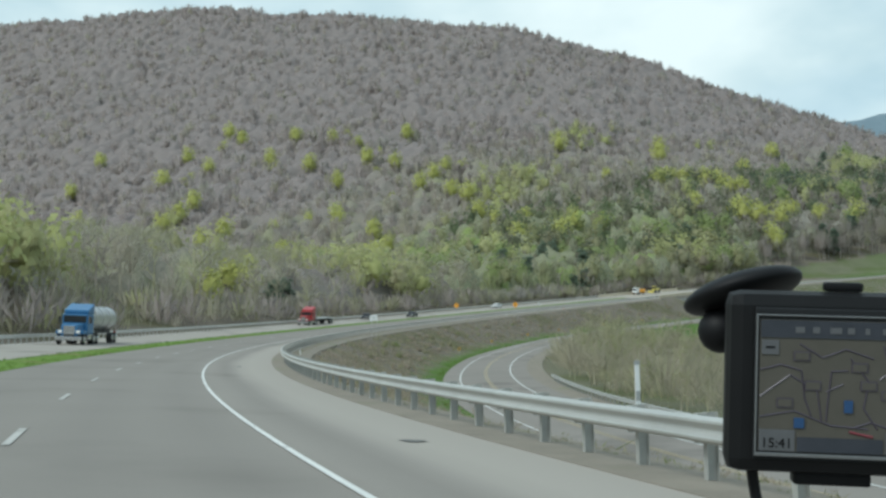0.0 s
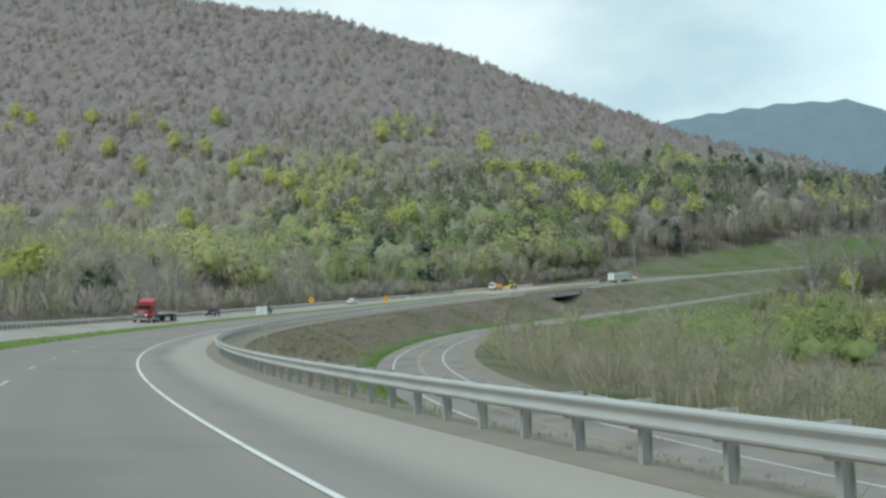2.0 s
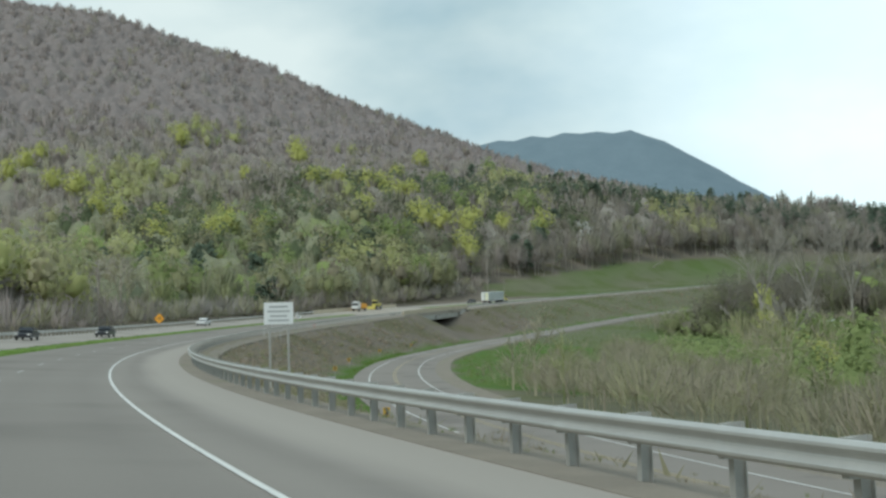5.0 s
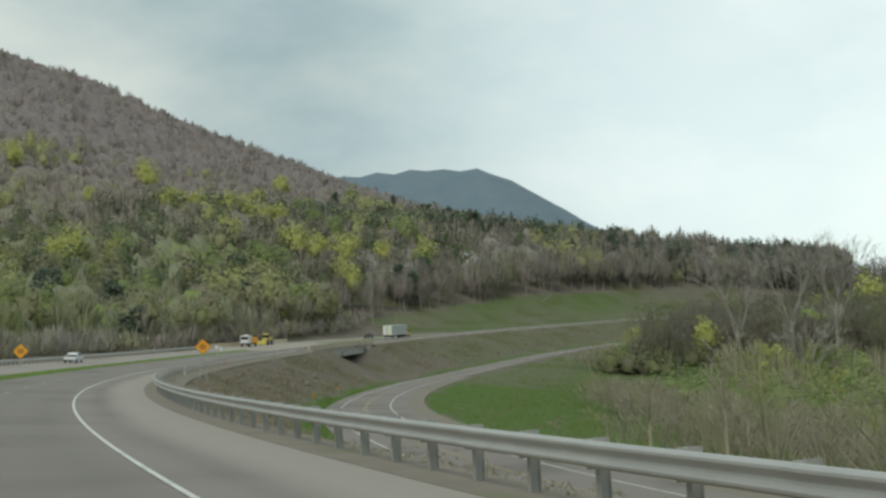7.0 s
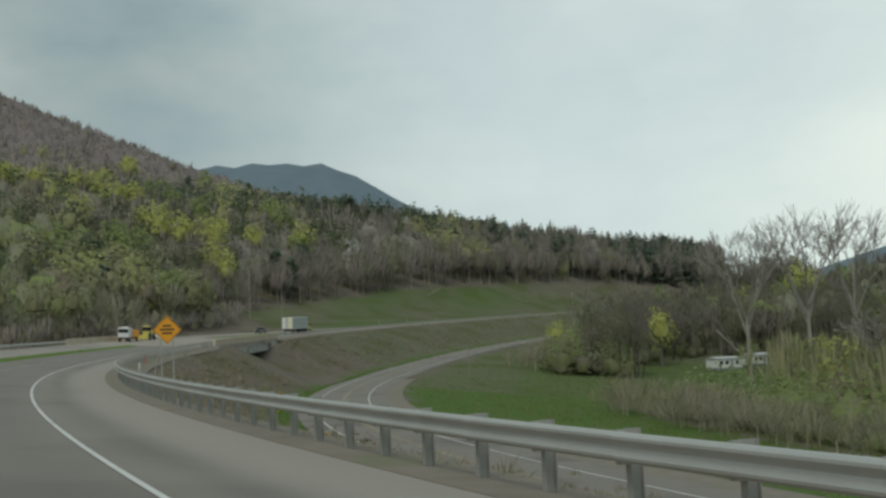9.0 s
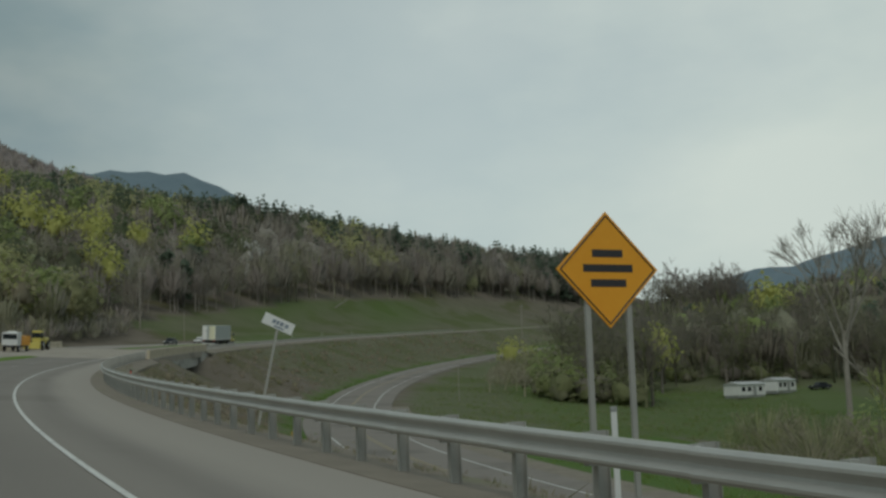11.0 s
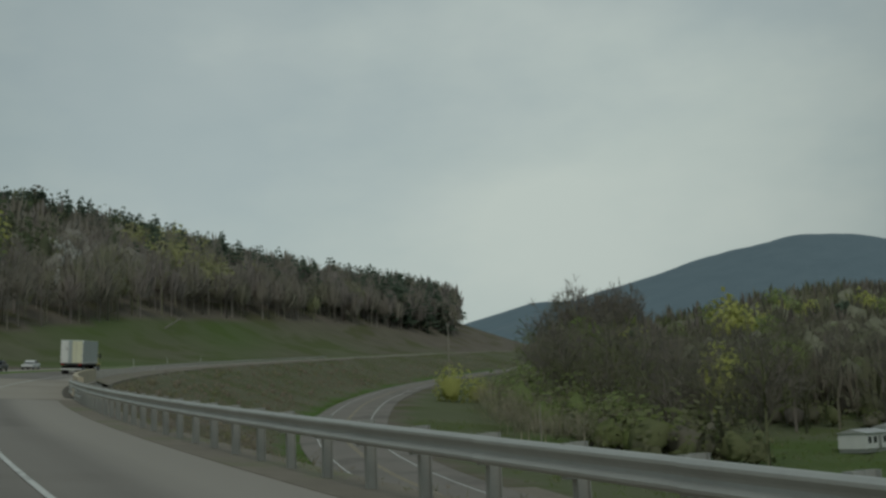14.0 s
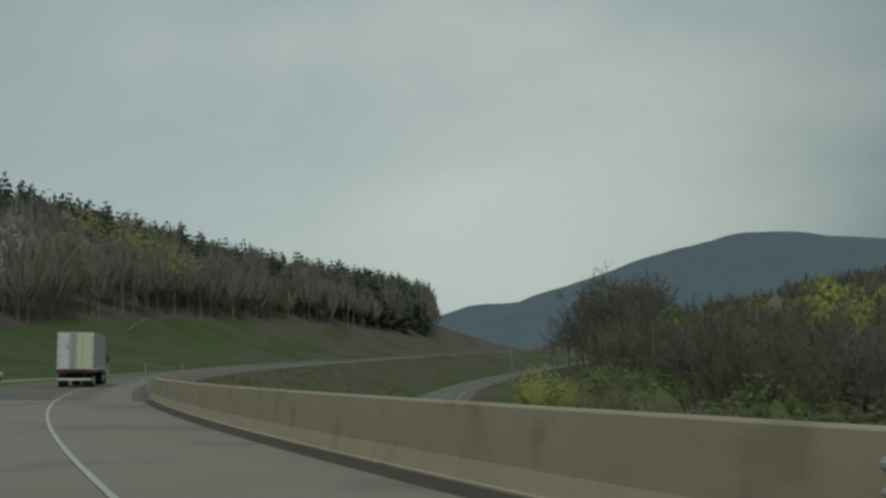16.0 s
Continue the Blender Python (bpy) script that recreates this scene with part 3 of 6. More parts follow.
parapet("bridge_parapet", 474.0, BRIDGE1 + 4, -17.2, -1, "tan concrete parapet beyond the oncoming lanes")


def wall_block(name, s0, s1, n0, n1, d0, d1, material, parent, label=""):
    """A block between two stations, two offsets and two heights under the deck."""
    v = [rd(s, n, d) for s in (s0, s1) for n in (n0, n1) for d in (d0, d1)]
    f = [(0, 1, 3, 2), (4, 6, 7, 5), (0, 4, 5, 1), (2, 3, 7, 6), (0, 2, 6, 4), (1, 5, 7, 3)]
    ob = new(name, mesh_of(name, v, f, material))
    ob.parent = parent
    return tagged(ob, label)


bridge = tagged(new("bridge_substructure"), "concrete abutments and beams under the deck", "bridge")
wall_block("abutment", BRIDGE1 - 3.5, BRIDGE1 + 2, -18, 7.4, -8.5, -0.92, M_CONCRETE, bridge)
wall_block("abutment", BRIDGE0 - 2, BRIDGE0 + 3.5, -18, 7.4, -8.5, -0.92, M_CONCRETE, bridge)
for n in (-16.5, -13, -9.5, -6, -2.5, 1, 4, 6.9):
    wall_block("girder", BRIDGE0 + 3.5, BRIDGE1 - 3.5, n - 0.25, n + 0.25, -2.3, -0.92, M_CONCRETE, bridge)
wing_v = [rd(BRIDGE1 - 3.5, 7.42, -0.1), rd(BRIDGE1 + 6, 9.0, -0.5), rd(BRIDGE1 + 6, 9.0, -3.0), rd(BRIDGE1 - 3.5, 8.4, -7.5),
          rd(BRIDGE1 - 3.0, 6.9, -0.1), rd(BRIDGE1 + 6, 8.5, -0.5), rd(BRIDGE1 + 6, 8.5, -3.0), rd(BRIDGE1 - 3.0, 7.9, -7.5)]
wing = new("wing_wall", mesh_of("wing_wall", wing_v, [(0, 3, 2, 1), (4, 5, 6, 7), (0, 1, 5, 4), (1, 2, 6, 5), (2, 3, 7, 6), (3, 0, 4, 7)], M_CONCRETE))
wing.parent = bridge


# ---- woods ----
rng = np.random.default_rng(7)


def blob_template(seed, leaves, lumps, leaf, low=0.25, cone=False, swell=1.15):
    """A crown of many small leaf clumps, height 1: places, triangles and the crown's soft outward normals."""
    r = np.random.default_rng(seed)
    cs = []
    for i in range(lumps):
        z = r.uniform(low + 0.08, 0.88)
        rad = (0.05 + 0.20 * (1 - z)) if cone else 0.24 * math.sqrt(max(0.05, 1 - ((z - 0.5) / 0.5) ** 2))
        ang = r.uniform(0, 6.28)
        out = rad * math.sqrt(r.uniform(0.05, 1))
        cs.append((out * math.cos(ang), out * math.sin(ang), z, r.uniform(0.07, 0.13) * (0.6 if cone else swell)))
    c = np.array(cs)[np.arange(leaves) % lumps]
    d = r.normal(size=(leaves, 3))
    d /= np.linalg.norm(d, axis=1)[:, None]
    p = c[:, :3] + d * (c[:, 3] * r.uniform(0.55, 1.1, leaves))[:, None] * [1, 1, 0.8]
    outw = d + (p - [0, 0, 0.45]) * [3.0, 3.0, 1.5] + [0, 0, 0.35]
    outw /= np.linalg.norm(outw, axis=1)[:, None]
    face = outw + r.normal(size=(leaves, 3)) * 0.45
    face /= np.linalg.norm(face, axis=1)[:, None]
    a = np.cross(face, r.normal(size=(leaves, 3)))
    a /= np.linalg.norm(a, axis=1)[:, None]
    b = np.cross(face, a)
    sz = (leaf * r.uniform(0.6, 1.3, leaves))[:, None]
    v = np.stack([p - a * sz, p - b * sz * 0.7, p + a * sz, p + b * sz * 0.7], 1).reshape(-1, 3)
    k = 4 * np.arange(leaves)
    f = np.concatenate([np.stack([k, k + 2, k + 1], 1), np.stack([k, k + 3, k + 2], 1)])
    n0 = np.cross(v[f[0, 1]] - v[f[0, 0]], v[f[0, 2]] - v[f[0, 0]])
    if n0 @ face[0] < 0:
        f = f[:, ::-1]
    nm = np.repeat(outw * 0.5 + face * 0.15 + [0, 0, 0.6], 4, axis=0)
    return v, f, nm / np.linalg.norm(nm, axis=1)[:, None]


def outward(v, f, nm):
    """Turns the faces to the side to which their soft normals point."""
    away = (np.cross(v[f[:, 1]] - v[f[:, 0]], v[f[:, 2]] - v[f[:, 0]]) * nm[f[:, 0]]).sum(1) < 0
    f = np.array(f)
    f[away] = f[away][:, ::-1]
    return v, f, nm / np.linalg.norm(nm, axis=1)[:, None]


def crown_template(seed, leaves, leaf, fine=2, low=0.26, wide=0.25):
    """A rounded crown, height 1: a dense inner mass of foliage, all overgrown by leaf clumps of an uneven outline."""
    r = np.random.default_rng(seed)
    bm = bmesh.new()
    bmesh.ops.create_icosphere(bm, subdivisions=fine, radius=1.0)
    ball = np.array([v.co[:] for v in bm.verts])
    tri = np.array([[v.index for v in f.verts] for f in bm.faces])
    bm.free()
    knobs = r.normal(size=(9, 3))
    knobs /= np.linalg.norm(knobs, axis=1)[:, None]
    grow = r.uniform(0.1, 0.34, 9)

    def swell(d):
        return 0.86 + (np.clip(d @ knobs.T - 0.62, 0, 1) * 2.4 * grow).sum(1)

    def place(d, k):
        q = d * (swell(d) * k)[:, None]
        q[:, 2] = np.where(q[:, 2] < 0, q[:, 2] * 0.8, q[:, 2])
        half = (1.0 - low) / 2
        return q * [wide, wide, half] + [0, 0, low + half]

    d = r.normal(size=(leaves, 3)) + [0, 0, 0.25]
    d /= np.linalg.norm(d, axis=1)[:, None]
    p = place(d, r.uniform(0.62, 1.12, leaves))
    face = d + r.normal(size=(leaves, 3)) * 0.5
    face /= np.linalg.norm(face, axis=1)[:, None]
    a = np.cross(face, r.normal(size=(leaves, 3)))
    a /= np.linalg.norm(a, axis=1)[:, None]
    b = np.cross(face, a)
    sz = (leaf * r.uniform(0.6, 1.4, leaves))[:, None]
    lv = np.stack([p - a * sz, p - b * sz * 0.7, p + a * sz, p + b * sz * 0.7], 1).reshape(-1, 3)
    k = len(ball) + 4 * np.arange(leaves)
    lf = np.concatenate([np.stack([k, k + 1, k + 2], 1), np.stack([k, k + 2, k + 3], 1)])
    core = place(ball, r.uniform(0.42, 0.62, len(ball)))
    nm = np.concatenate([ball * 0.75 + [0, 0, 0.45], np.repeat(d * 0.75 + [0, 0, 0.45] + r.normal(size=(leaves, 3)) * 0.12, 4, axis=0)])
    return np.concatenate([core, lv]), np.concatenate([tri, lf]), nm / np.linalg.norm(nm, axis=1)[:, None]


def broom_template(seed, twigs, width, low=0.14, spread=0.2, trunk=0.011):
    """A leafless tree, height 1: a stem and a rounded head of rising twig sprays, each a slim diamond."""
    r = np.random.default_rng(seed)
    ang, el = r.uniform(0, 6.283, twigs), r.uniform(-0.3, 1.0, twigs)
    rad = np.sqrt(np.clip(1 - el * el, 0.02, 1))
    d = np.stack([np.cos(ang) * rad, np.sin(ang) * rad, el], 1)
    lump = 1 + 0.16 * np.sin(2.0 * ang + seed) * rad + 0.1 * np.sin(5 * ang + 3 * el + seed)
    tip = np.array([0, 0, 0.61]) + d * [spread, spread, 0.39] * (lump * r.uniform(0.72, 1.0, twigs))[:, None]
    foot = tip * [1, 1, 0] * r.uniform(0.15, 0.7, (twigs, 1))
    foot[:, 2] = low + (tip[:, 2] - low) * r.uniform(0.25, 0.72, twigs)
    turn = r.uniform(0, 6.283, twigs)
    side = np.stack([np.cos(turn), np.sin(turn), 0 * turn], 1) * (width * r.uniform(0.5, 1.3, twigs))[:, None]
    mid = foot + (tip - foot) * r.uniform(0.45, 0.7, (twigs, 1))
    v = np.stack([foot, mid - side, tip, mid + side], 1).reshape(-1, 3)
    k = 4 * np.arange(twigs)
    f = np.concatenate([np.stack([k, k + 1, k + 2], 1), np.stack([k, k + 2, k + 3], 1)])
    nm = np.repeat(d * 0.55 + [0, 0, 0.65], 4, axis=0)
    if trunk:
        b = len(v)
        ring = np.array([[math.cos(q * 2.094) * trunk, math.sin(q * 2.094) * trunk, -0.06] for q in range(3)] + [[0.0, 0.0, 0.7]])
        v, nm = np.concatenate([v, ring]), np.concatenate([nm, ring * [40, 40, 0] + [0, 0, 0.5]])
        f = np.concatenate([f, [(b, b + 1, b + 3), (b + 1, b + 2, b + 3), (b + 2, b, b + 3)]])
    return outward(v, f, nm)


def branchy_template(seed, limbs=7, depth=3, finest=0.0026):
    """A leafless tree, height 1, of forking limbs drawn out into fine twigs."""
    r = np.random.default_rng(seed)
    v, f, nm = [], [], []

    def stick(a, b, w0, w1, out):
        side = np.cross(b - a, r.normal(size=3))
        side /= np.linalg.norm(side)
        k = len(v)
        v.extend([a - side * w0, a + side * w0, b + side * w1, b - side * w1])
        f.extend([(k, k + 1, k + 2), (k, k + 2, k + 3)])
        nm.extend([out * 0.5 + [0, 0, 0.6]] * 4)

    def fork(a, d, length, w, left):
        b = a + d * length
        out = b * [1, 1, 0] * 4 + [0, 0, 0.3]
        stick(a, b, w, w * 0.6, out / np.linalg.norm(out))
        if left == 0:
            return
        for q in range(4 if left == 1 else 3):
            e = d + r.normal(size=3) * 0.5 + [0, 0, 0.12]
            fork(b - d * length * r.uniform(0, 0.4), e / np.linalg.norm(e), length * r.uniform(0.55, 0.85), max(w * 0.55, finest), left - 1)

    stick(np.array([0, 0, -0.05]), np.array([0.01, 0, 0.42]), 0.015, 0.01, np.array([0.6, 0, 0.2]))
    stick(np.array([0.01, 0, 0.4]), np.array([0, 0.01, 0.75]), 0.01, 0.004, np.array([0, 0.6, 0.2]))
    for q in range(limbs):
        g = q * 2.4 + r.uniform(-0.4, 0.4)
        lean = r.uniform(0.35, 0.9)
        d = np.array([math.cos(g) * lean, math.sin(g) * lean, 1.0])
        fork(np.array([0, 0, r.uniform(0.25, 0.6)]), d / np.linalg.norm(d), r.uniform(0.13, 0.19), 0.006, depth)
    v, nm = np.array(v), np.array(nm)
    v[:, 2] *= 1.0 / max(v[:, 2].max(), 0.9)
    return outward(v, np.array(f), nm)


def pine_template(seed, tiers=13, fan=9):
    r = np.random.default_rng(seed)
    v, f = [], []
    for q in range(3):
        v.append(np.array([0.014 * math.cos(q * 2.1), 0.014 * math.sin(q * 2.1), -0.05]))
    v.append(np.array([0, 0, 0.95]))
    f += [(0, 1, 3), (1, 2, 3), (2, 0, 3)]
    for i in range(tiers):
        z = 0.2 + 0.78 * i / (tiers - 1)
        rad = 0.21 * (1 - ((z - 0.2) / 0.82)) ** 0.8 * r.uniform(0.75, 1.15) + 0.012
        for j in range(fan):
            ang = r.uniform(0, 6.28)
            d = np.array([math.cos(ang), math.sin(ang), 0])
            side = np.array([-d[1], d[0], 0])
            ln = rad * r.uniform(0.6, 1.15)
            k = len(v)
            base = np.array([0, 0, z + r.uniform(-0.02, 0.02)])
            v.extend([base + d * ln * 0.1, base + d * ln * 0.6 + side * ln * 0.3 - [0, 0, 0.02], base + d * ln - [0, 0, r.uniform(0.0, 0.06)], base + d * ln * 0.6 - side * ln * 0.3 + [0, 0, 0.012]])
            f.extend([(k, k + 1, k + 2), (k, k + 2, k + 3)])
    return np.array(v), np.array(f)


def scatter(name, temps, places, heights, material, label, category, tints=None, wide=(0.85, 1.25), kind="stuff"):
    """Many plants in one mesh."""
    vs, fs, ts, ns, base = [], [], [], [], 0
    for i, (p, h) in enumerate(zip(places, heights)):
        v, f = temps[i % len(temps)][:2]
        a, w = rng.uniform(0, 6.28), rng.uniform(*wide)
        c, s_ = math.cos(a), math.sin(a)
        q = np.stack([(v[:, 0] * c - v[:, 1] * s_) * h * w, (v[:, 0] * s_ + v[:, 1] * c) * h * w, v[:, 2] * h], 1) + p
        vs.append(q)
        fs.append(f + base)
        base += len(v)
        ts.append(np.full(len(v), 0.0 if tints is None else tints[i]))
        if len(temps[0]) > 2:
            m = temps[i % len(temps)][2]
            ns.append(np.stack([m[:, 0] * c - m[:, 1] * s_, m[:, 0] * s_ + m[:, 1] * c, m[:, 2]], 1))
    me = fast_mesh(name, np.concatenate(vs), np.concatenate(fs), material, np.concatenate(ts), np.concatenate(ns) if ns else None)
    return tagged(new(name, me), label, category, kind=kind)


def view_wedge(x, y):
    """Wedge kept free of trees to fit the camera's last view to the far ridges."""
    return (x > 260) & (y > 409 + 0.135 * (x - 203))


def on_land(x, y, sink=0.2):
    return np.stack([x, y, land(x, y) - sink], 1)


def tree_edge(s):
    """Offset at which the woods on the hill side begin."""
    return np.interp(s, [-100, 300, 520, 650, 672, 960, 1050], [-26, -28, -46, -56, -64, -62, -46])


def canopy(name, x0, x1, y0, y1, inside, material, label, green, step=4.0, cell=8.5, tall=(8.0, 14.0), sink=2.5):
    """The closed crown layer of far woods: one dome a tree, uneven in height and colour, down to the ground at its edge."""
    xs, ys = np.arange(x0, x1, step), np.arange(y0, y1, step)
    XX, YY = (q.ravel() for q in np.meshgrid(xs, ys))
    XX, YY = XX + rng.uniform(-0.9, 0.9, len(XX)), YY + rng.uniform(-0.9, 0.9, len(XX))
    nx_, ny_ = int((x1 - x0) / cell) + 3, int((y1 - y0) / cell) + 3
    tx, ty = rng.uniform(0, 1, (nx_, ny_)), rng.uniform(0, 1, (nx_, ny_))
    th, tr, tg = rng.uniform(*tall, (nx_, ny_)), rng.uniform(4.6, 7.4, (nx_, ny_)), rng.uniform(0, 1, (nx_, ny_))
    ci, cj = ((XX - x0) / cell).astype(int) + 1, ((YY - y0) / cell).astype(int) + 1
    top, who = np.full(len(XX), 3.0), np.zeros(len(XX))
    for di in (-1, 0, 1):
        for dj in (-1, 0, 1):
            i, j = np.clip(ci + di, 0, nx_ - 1), np.clip(cj + dj, 0, ny_ - 1)
            px_, py_ = x0 + (i - 1 + tx[i, j]) * cell, y0 + (j - 1 + ty[i, j]) * cell
            d = np.hypot(XX - px_, YY - py_) / tr[i, j]
            h = th[i, j] - 6.5 + 6.5 * np.sqrt(np.clip(1 - d * d, 0, 1))
            h = np.where(d < 1, h, 0)
            who = np.where(h > top, tg[i, j], who)
            top = np.maximum(top, h)
    cs, cn = to_road(XX, YY)
    m = inside(XX, YY, cs, cn)
    g = land(XX, YY)
    z = np.where(m, g + top - sink + rng.normal(0, 1.5, len(XX)), g - 1.0)
    tint_ = np.clip(green(XX, YY, cs, cn) * (1 + 2.6 * np.clip((who - 0.7) / 0.3, 0, 1)), 0, 1)
    k = np.arange(len(XX)).reshape(len(ys), len(xs))
    a, b, c, d = k[:-1, :-1].ravel(), k[:-1, 1:].ravel(), k[1:, 1:].ravel(), k[1:, :-1].ravel()
    any_ = m[a] | m[b] | m[c] | m[d]
    a, b, c, d = a[any_], b[any_], c[any_], d[any_]
    f = np.concatenate([np.stack([a, b, c], 1), np.stack([a, c, d], 1)])
    used, f = np.unique(f, return_inverse=True)
    me = fast_mesh(name, np.stack([XX, YY, z], 1)[used], f.reshape(-1, 3), material, tint_[used])
    me.polygons.foreach_set("use_smooth", np.ones(len(me.polygons), bool))
    return tagged(new(name, me), label, "woods", kind="stuff")


def crest_side(x, y):
    return (-(x - CREST_P[0]) * CREST_D[1] + (y - CREST_P[1]) * CREST_D[0]) * (-1.0 if (CREST_P[0] * CREST_D[1] - CREST_P[1] * CREST_D[0]) < 0 else 1.0)


def hill_inside(x, y, s, n):
    be = np.degrees(np.arctan2(x, y + 60))
    return (n < tree_edge(s) - 13) & (be > -16) & (be < 66) & (crest_side(x, y) > -25) & ~((s > 430) & (n > -185)) & (s < 985) & ~((x > 905) & (y < 690))


canopy("hill_canopy", -480, 950, 150, 1680, hill_inside, M_CANOPY, "closed canopy of leafless and leafing trees on the hill",
       lambda x, y, s, n: np.clip(np.interp(n, [-400, -260, -60], [0.0, 0.2, 0.26]) * (1 + 0.8 * np.sin(x / 60) * np.sin(y / 75)), 0, 1), sink=3.0)
canopy("ridge_canopy", 80, 905, 330, 800, lambda x, y, s, n: (n < tree_edge(s) - 13) & (s > 430) & (n > -200) & (s < 985), M_DARKCANOPY, "closed canopy of dark greening woods by the field",
       lambda x, y, s, n: np.interp(s, [430, 640, 720], [0.45, 0.4, 0.05]), 3.0, tall=(10, 16))
canopy("valley_canopy", 330, 800, 60, 560, lambda x, y, s, n: (s > 630) & (s < 1150) & (n > 94) & (n < 330) & ~view_wedge(x, y) & (np.hypot(x - 338, y - 360) > 26), M_DARKCANOPY, "closed canopy of brown and green woods in the valley",
       lambda x, y, s, n: 0.3 + 0 * x, 3.4, tall=(9, 15))
cx = rng.uniform(-500, 1250, 34000)
cy = rng.uniform(60, 1750, 34000)
cs_, cn_ = to_road(cx, cy)
cd = -(cx - CREST_P[0]) * CREST_D[1] + (cy - CREST_P[1]) * CREST_D[0]
this_side = -1.0 if (-(0 - CREST_P[0]) * CREST_D[1] + (0 - CREST_P[1]) * CREST_D[0]) < 0 else 1.0
bear = np.degrees(np.arctan2(cx, cy + 60))
keep = (cn_ < tree_edge(cs_)) & (bear > -16) & (bear < 66) & (cd * this_side > -30) & (meadow(cx, cy, cs_, cn_) < 0.1) & ~((cx > 905) & (cy < 690)) & (cs_ < 985) & ((np.hypot(cx - 110, cy - 180) < 800) | (rng.uniform(0, 1, 34000) < 0.5))
hx, hy, hn, hs = cx[keep], cy[keep], cn_[keep], cs_[keep]
tint = np.clip(rng.normal(0.05, 0.16, len(hx)) + np.interp(hn, [-420, -260, -60], [-0.1, 0.12, 0.3]), 0, 0.85)
away = np.hypot(hx - 110, hy - 180)
corner = (hs > 430) & (hn > -190)
BRANCHY = [branchy_template(540 + k) for k in range(6)]
TWIGGY = [branchy_template(550 + k, 8, 2, 0.0038) for k in range(8)]
HUGE = [q for k in range(4) for q in (broom_template(500 + k, 150, 0.007, spread=0.23), branchy_template(560 + k, 9, 2, 0.0036))]
NEAR = [q for k in range(4) for q in (broom_template(510 + k, 110, 0.009, spread=0.23), branchy_template(570 + k, 8, 2, 0.004))]
MID = [broom_template(520 + k, 80, 0.013, spread=0.23) for k in range(6)]
FAR = [broom_template(530 + k, 32, 0.022, spread=0.23) for k in range(6)]
LOW = [crown_template(440 + k, 64, 0.05, 1, -0.2, 0.4) for k in range(6)]
for pick, kinds, mat, name, words, more in (
        (~corner & (away < 380), TWIGGY, M_TWIG, "roadside_woods", "grey-brown leafless trees at the foot of the hill", 0.0),
        (~corner & (away >= 380) & (away < 560), MID, M_TWIG, "hillside_woods", "grey-brown leafless woods covering the lower hillside", 0.0),
        (~corner & (away >= 560), FAR, M_TWIG, "upper_woods", "grey-brown leafless woods on the upper hillside", 0.0),
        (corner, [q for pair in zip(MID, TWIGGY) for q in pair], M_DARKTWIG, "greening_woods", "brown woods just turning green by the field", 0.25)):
    k_ = int(pick.sum())
    scatter(name, kinds, on_land(hx[pick], hy[pick]), rng.uniform(11, 17.5, k_), mat, words, "woods", np.clip(tint[pick] + more * rng.uniform(0, 1, k_), 0, 1), (1.0, 1.5))
eu = rng.uniform(-500, 900, 1000)
ex = CREST_P[0] + eu * CREST_D[0] + rng.normal(0, 30, 1000)
ey = CREST_P[1] + eu * CREST_D[1] + rng.normal(0, 30, 1000)
scatter("crest_woods", FAR, on_land(ex, ey), rng.uniform(9, 17, 1000), M_TWIG, "bare trees along the crest of the hill", "woods", None, (1.1, 1.6))

# drifts of trees just coming into leaf
LIME = [crown_template(240 + k, 90, 0.042, 1) for k in range(6)]
ls_, ln_ = rng.uniform(100, 900, 9000), -rng.uniform(30, 430, 9000)
drift = -0.25 * (ln_ < -300) + np.sin(ls_ / 38.0 + 0.8) * np.sin(ln_ / 33.0 + 0.4) + 0.6 * np.sin(ls_ / 17.0 + ln_ / 23.0) + rng.normal(0, 0.35, 9000) - np.interp(ln_, [-430, -250, -60], [0.55, 0.1, 0.0])
lsel = (drift > 0.7) & (ln_ < tree_edge(ls_) - 3)
lp = np.array([rd(a_, b_)[:2] for a_, b_ in zip(ls_[lsel][:680], ln_[lsel][:680])])
scatter("leafing_woods", LIME, on_land(lp[:, 0], lp[:, 1]), rng.uniform(14, 20, len(lp)), M_LIME, "drifts of trees coming into pale yellow-green leaf", "woods", np.clip(rng.normal(0.45, 0.35, len(lp)), 0, 1), (0.8, 1.15))

os2, on2 = rng.uniform(425, 660, 150), -rng.uniform(48, 200, 150)
on2 = np.minimum(on2, tree_edge(os2) - 2)
ol = np.array([rd(a_, b_)[:2] for a_, b_ in zip(os2, on2)])
scatter("olive_woods", LIME, on_land(ol[:, 0], ol[:, 1]), rng.uniform(13, 19, 150), M_OLIVE, "dull olive trees half in leaf among the brown woods", "woods", np.clip(rng.normal(0.4, 0.35, 150), 0, 1), (0.8, 1.15))

# saplings and undergrowth along the foot of the woods
SAPLING = [broom_template(360 + k, 26, 0.02, 0.0, 0.34, 0) for k in range(5)]
us = np.concatenate([rng.uniform(20, 660, 1000), rng.uniform(420, 670, 400)])
un = tree_edge(us) + 3 - np.abs(rng.normal(0, 14, 1400))
up_ = np.array([rd(a_, b_)[:2] for a_, b_ in zip(us, un)])
scatter("undergrowth", SAPLING, on_land(up_[:, 0], up_[:, 1]), rng.uniform(3, 8, len(us)), M_TWIG, "bare saplings and undergrowth at the edge of the woods", "undergrowth", np.clip(rng.normal(0.2, 0.25, len(us)), 0, 0.9), (1.0, 1.6))

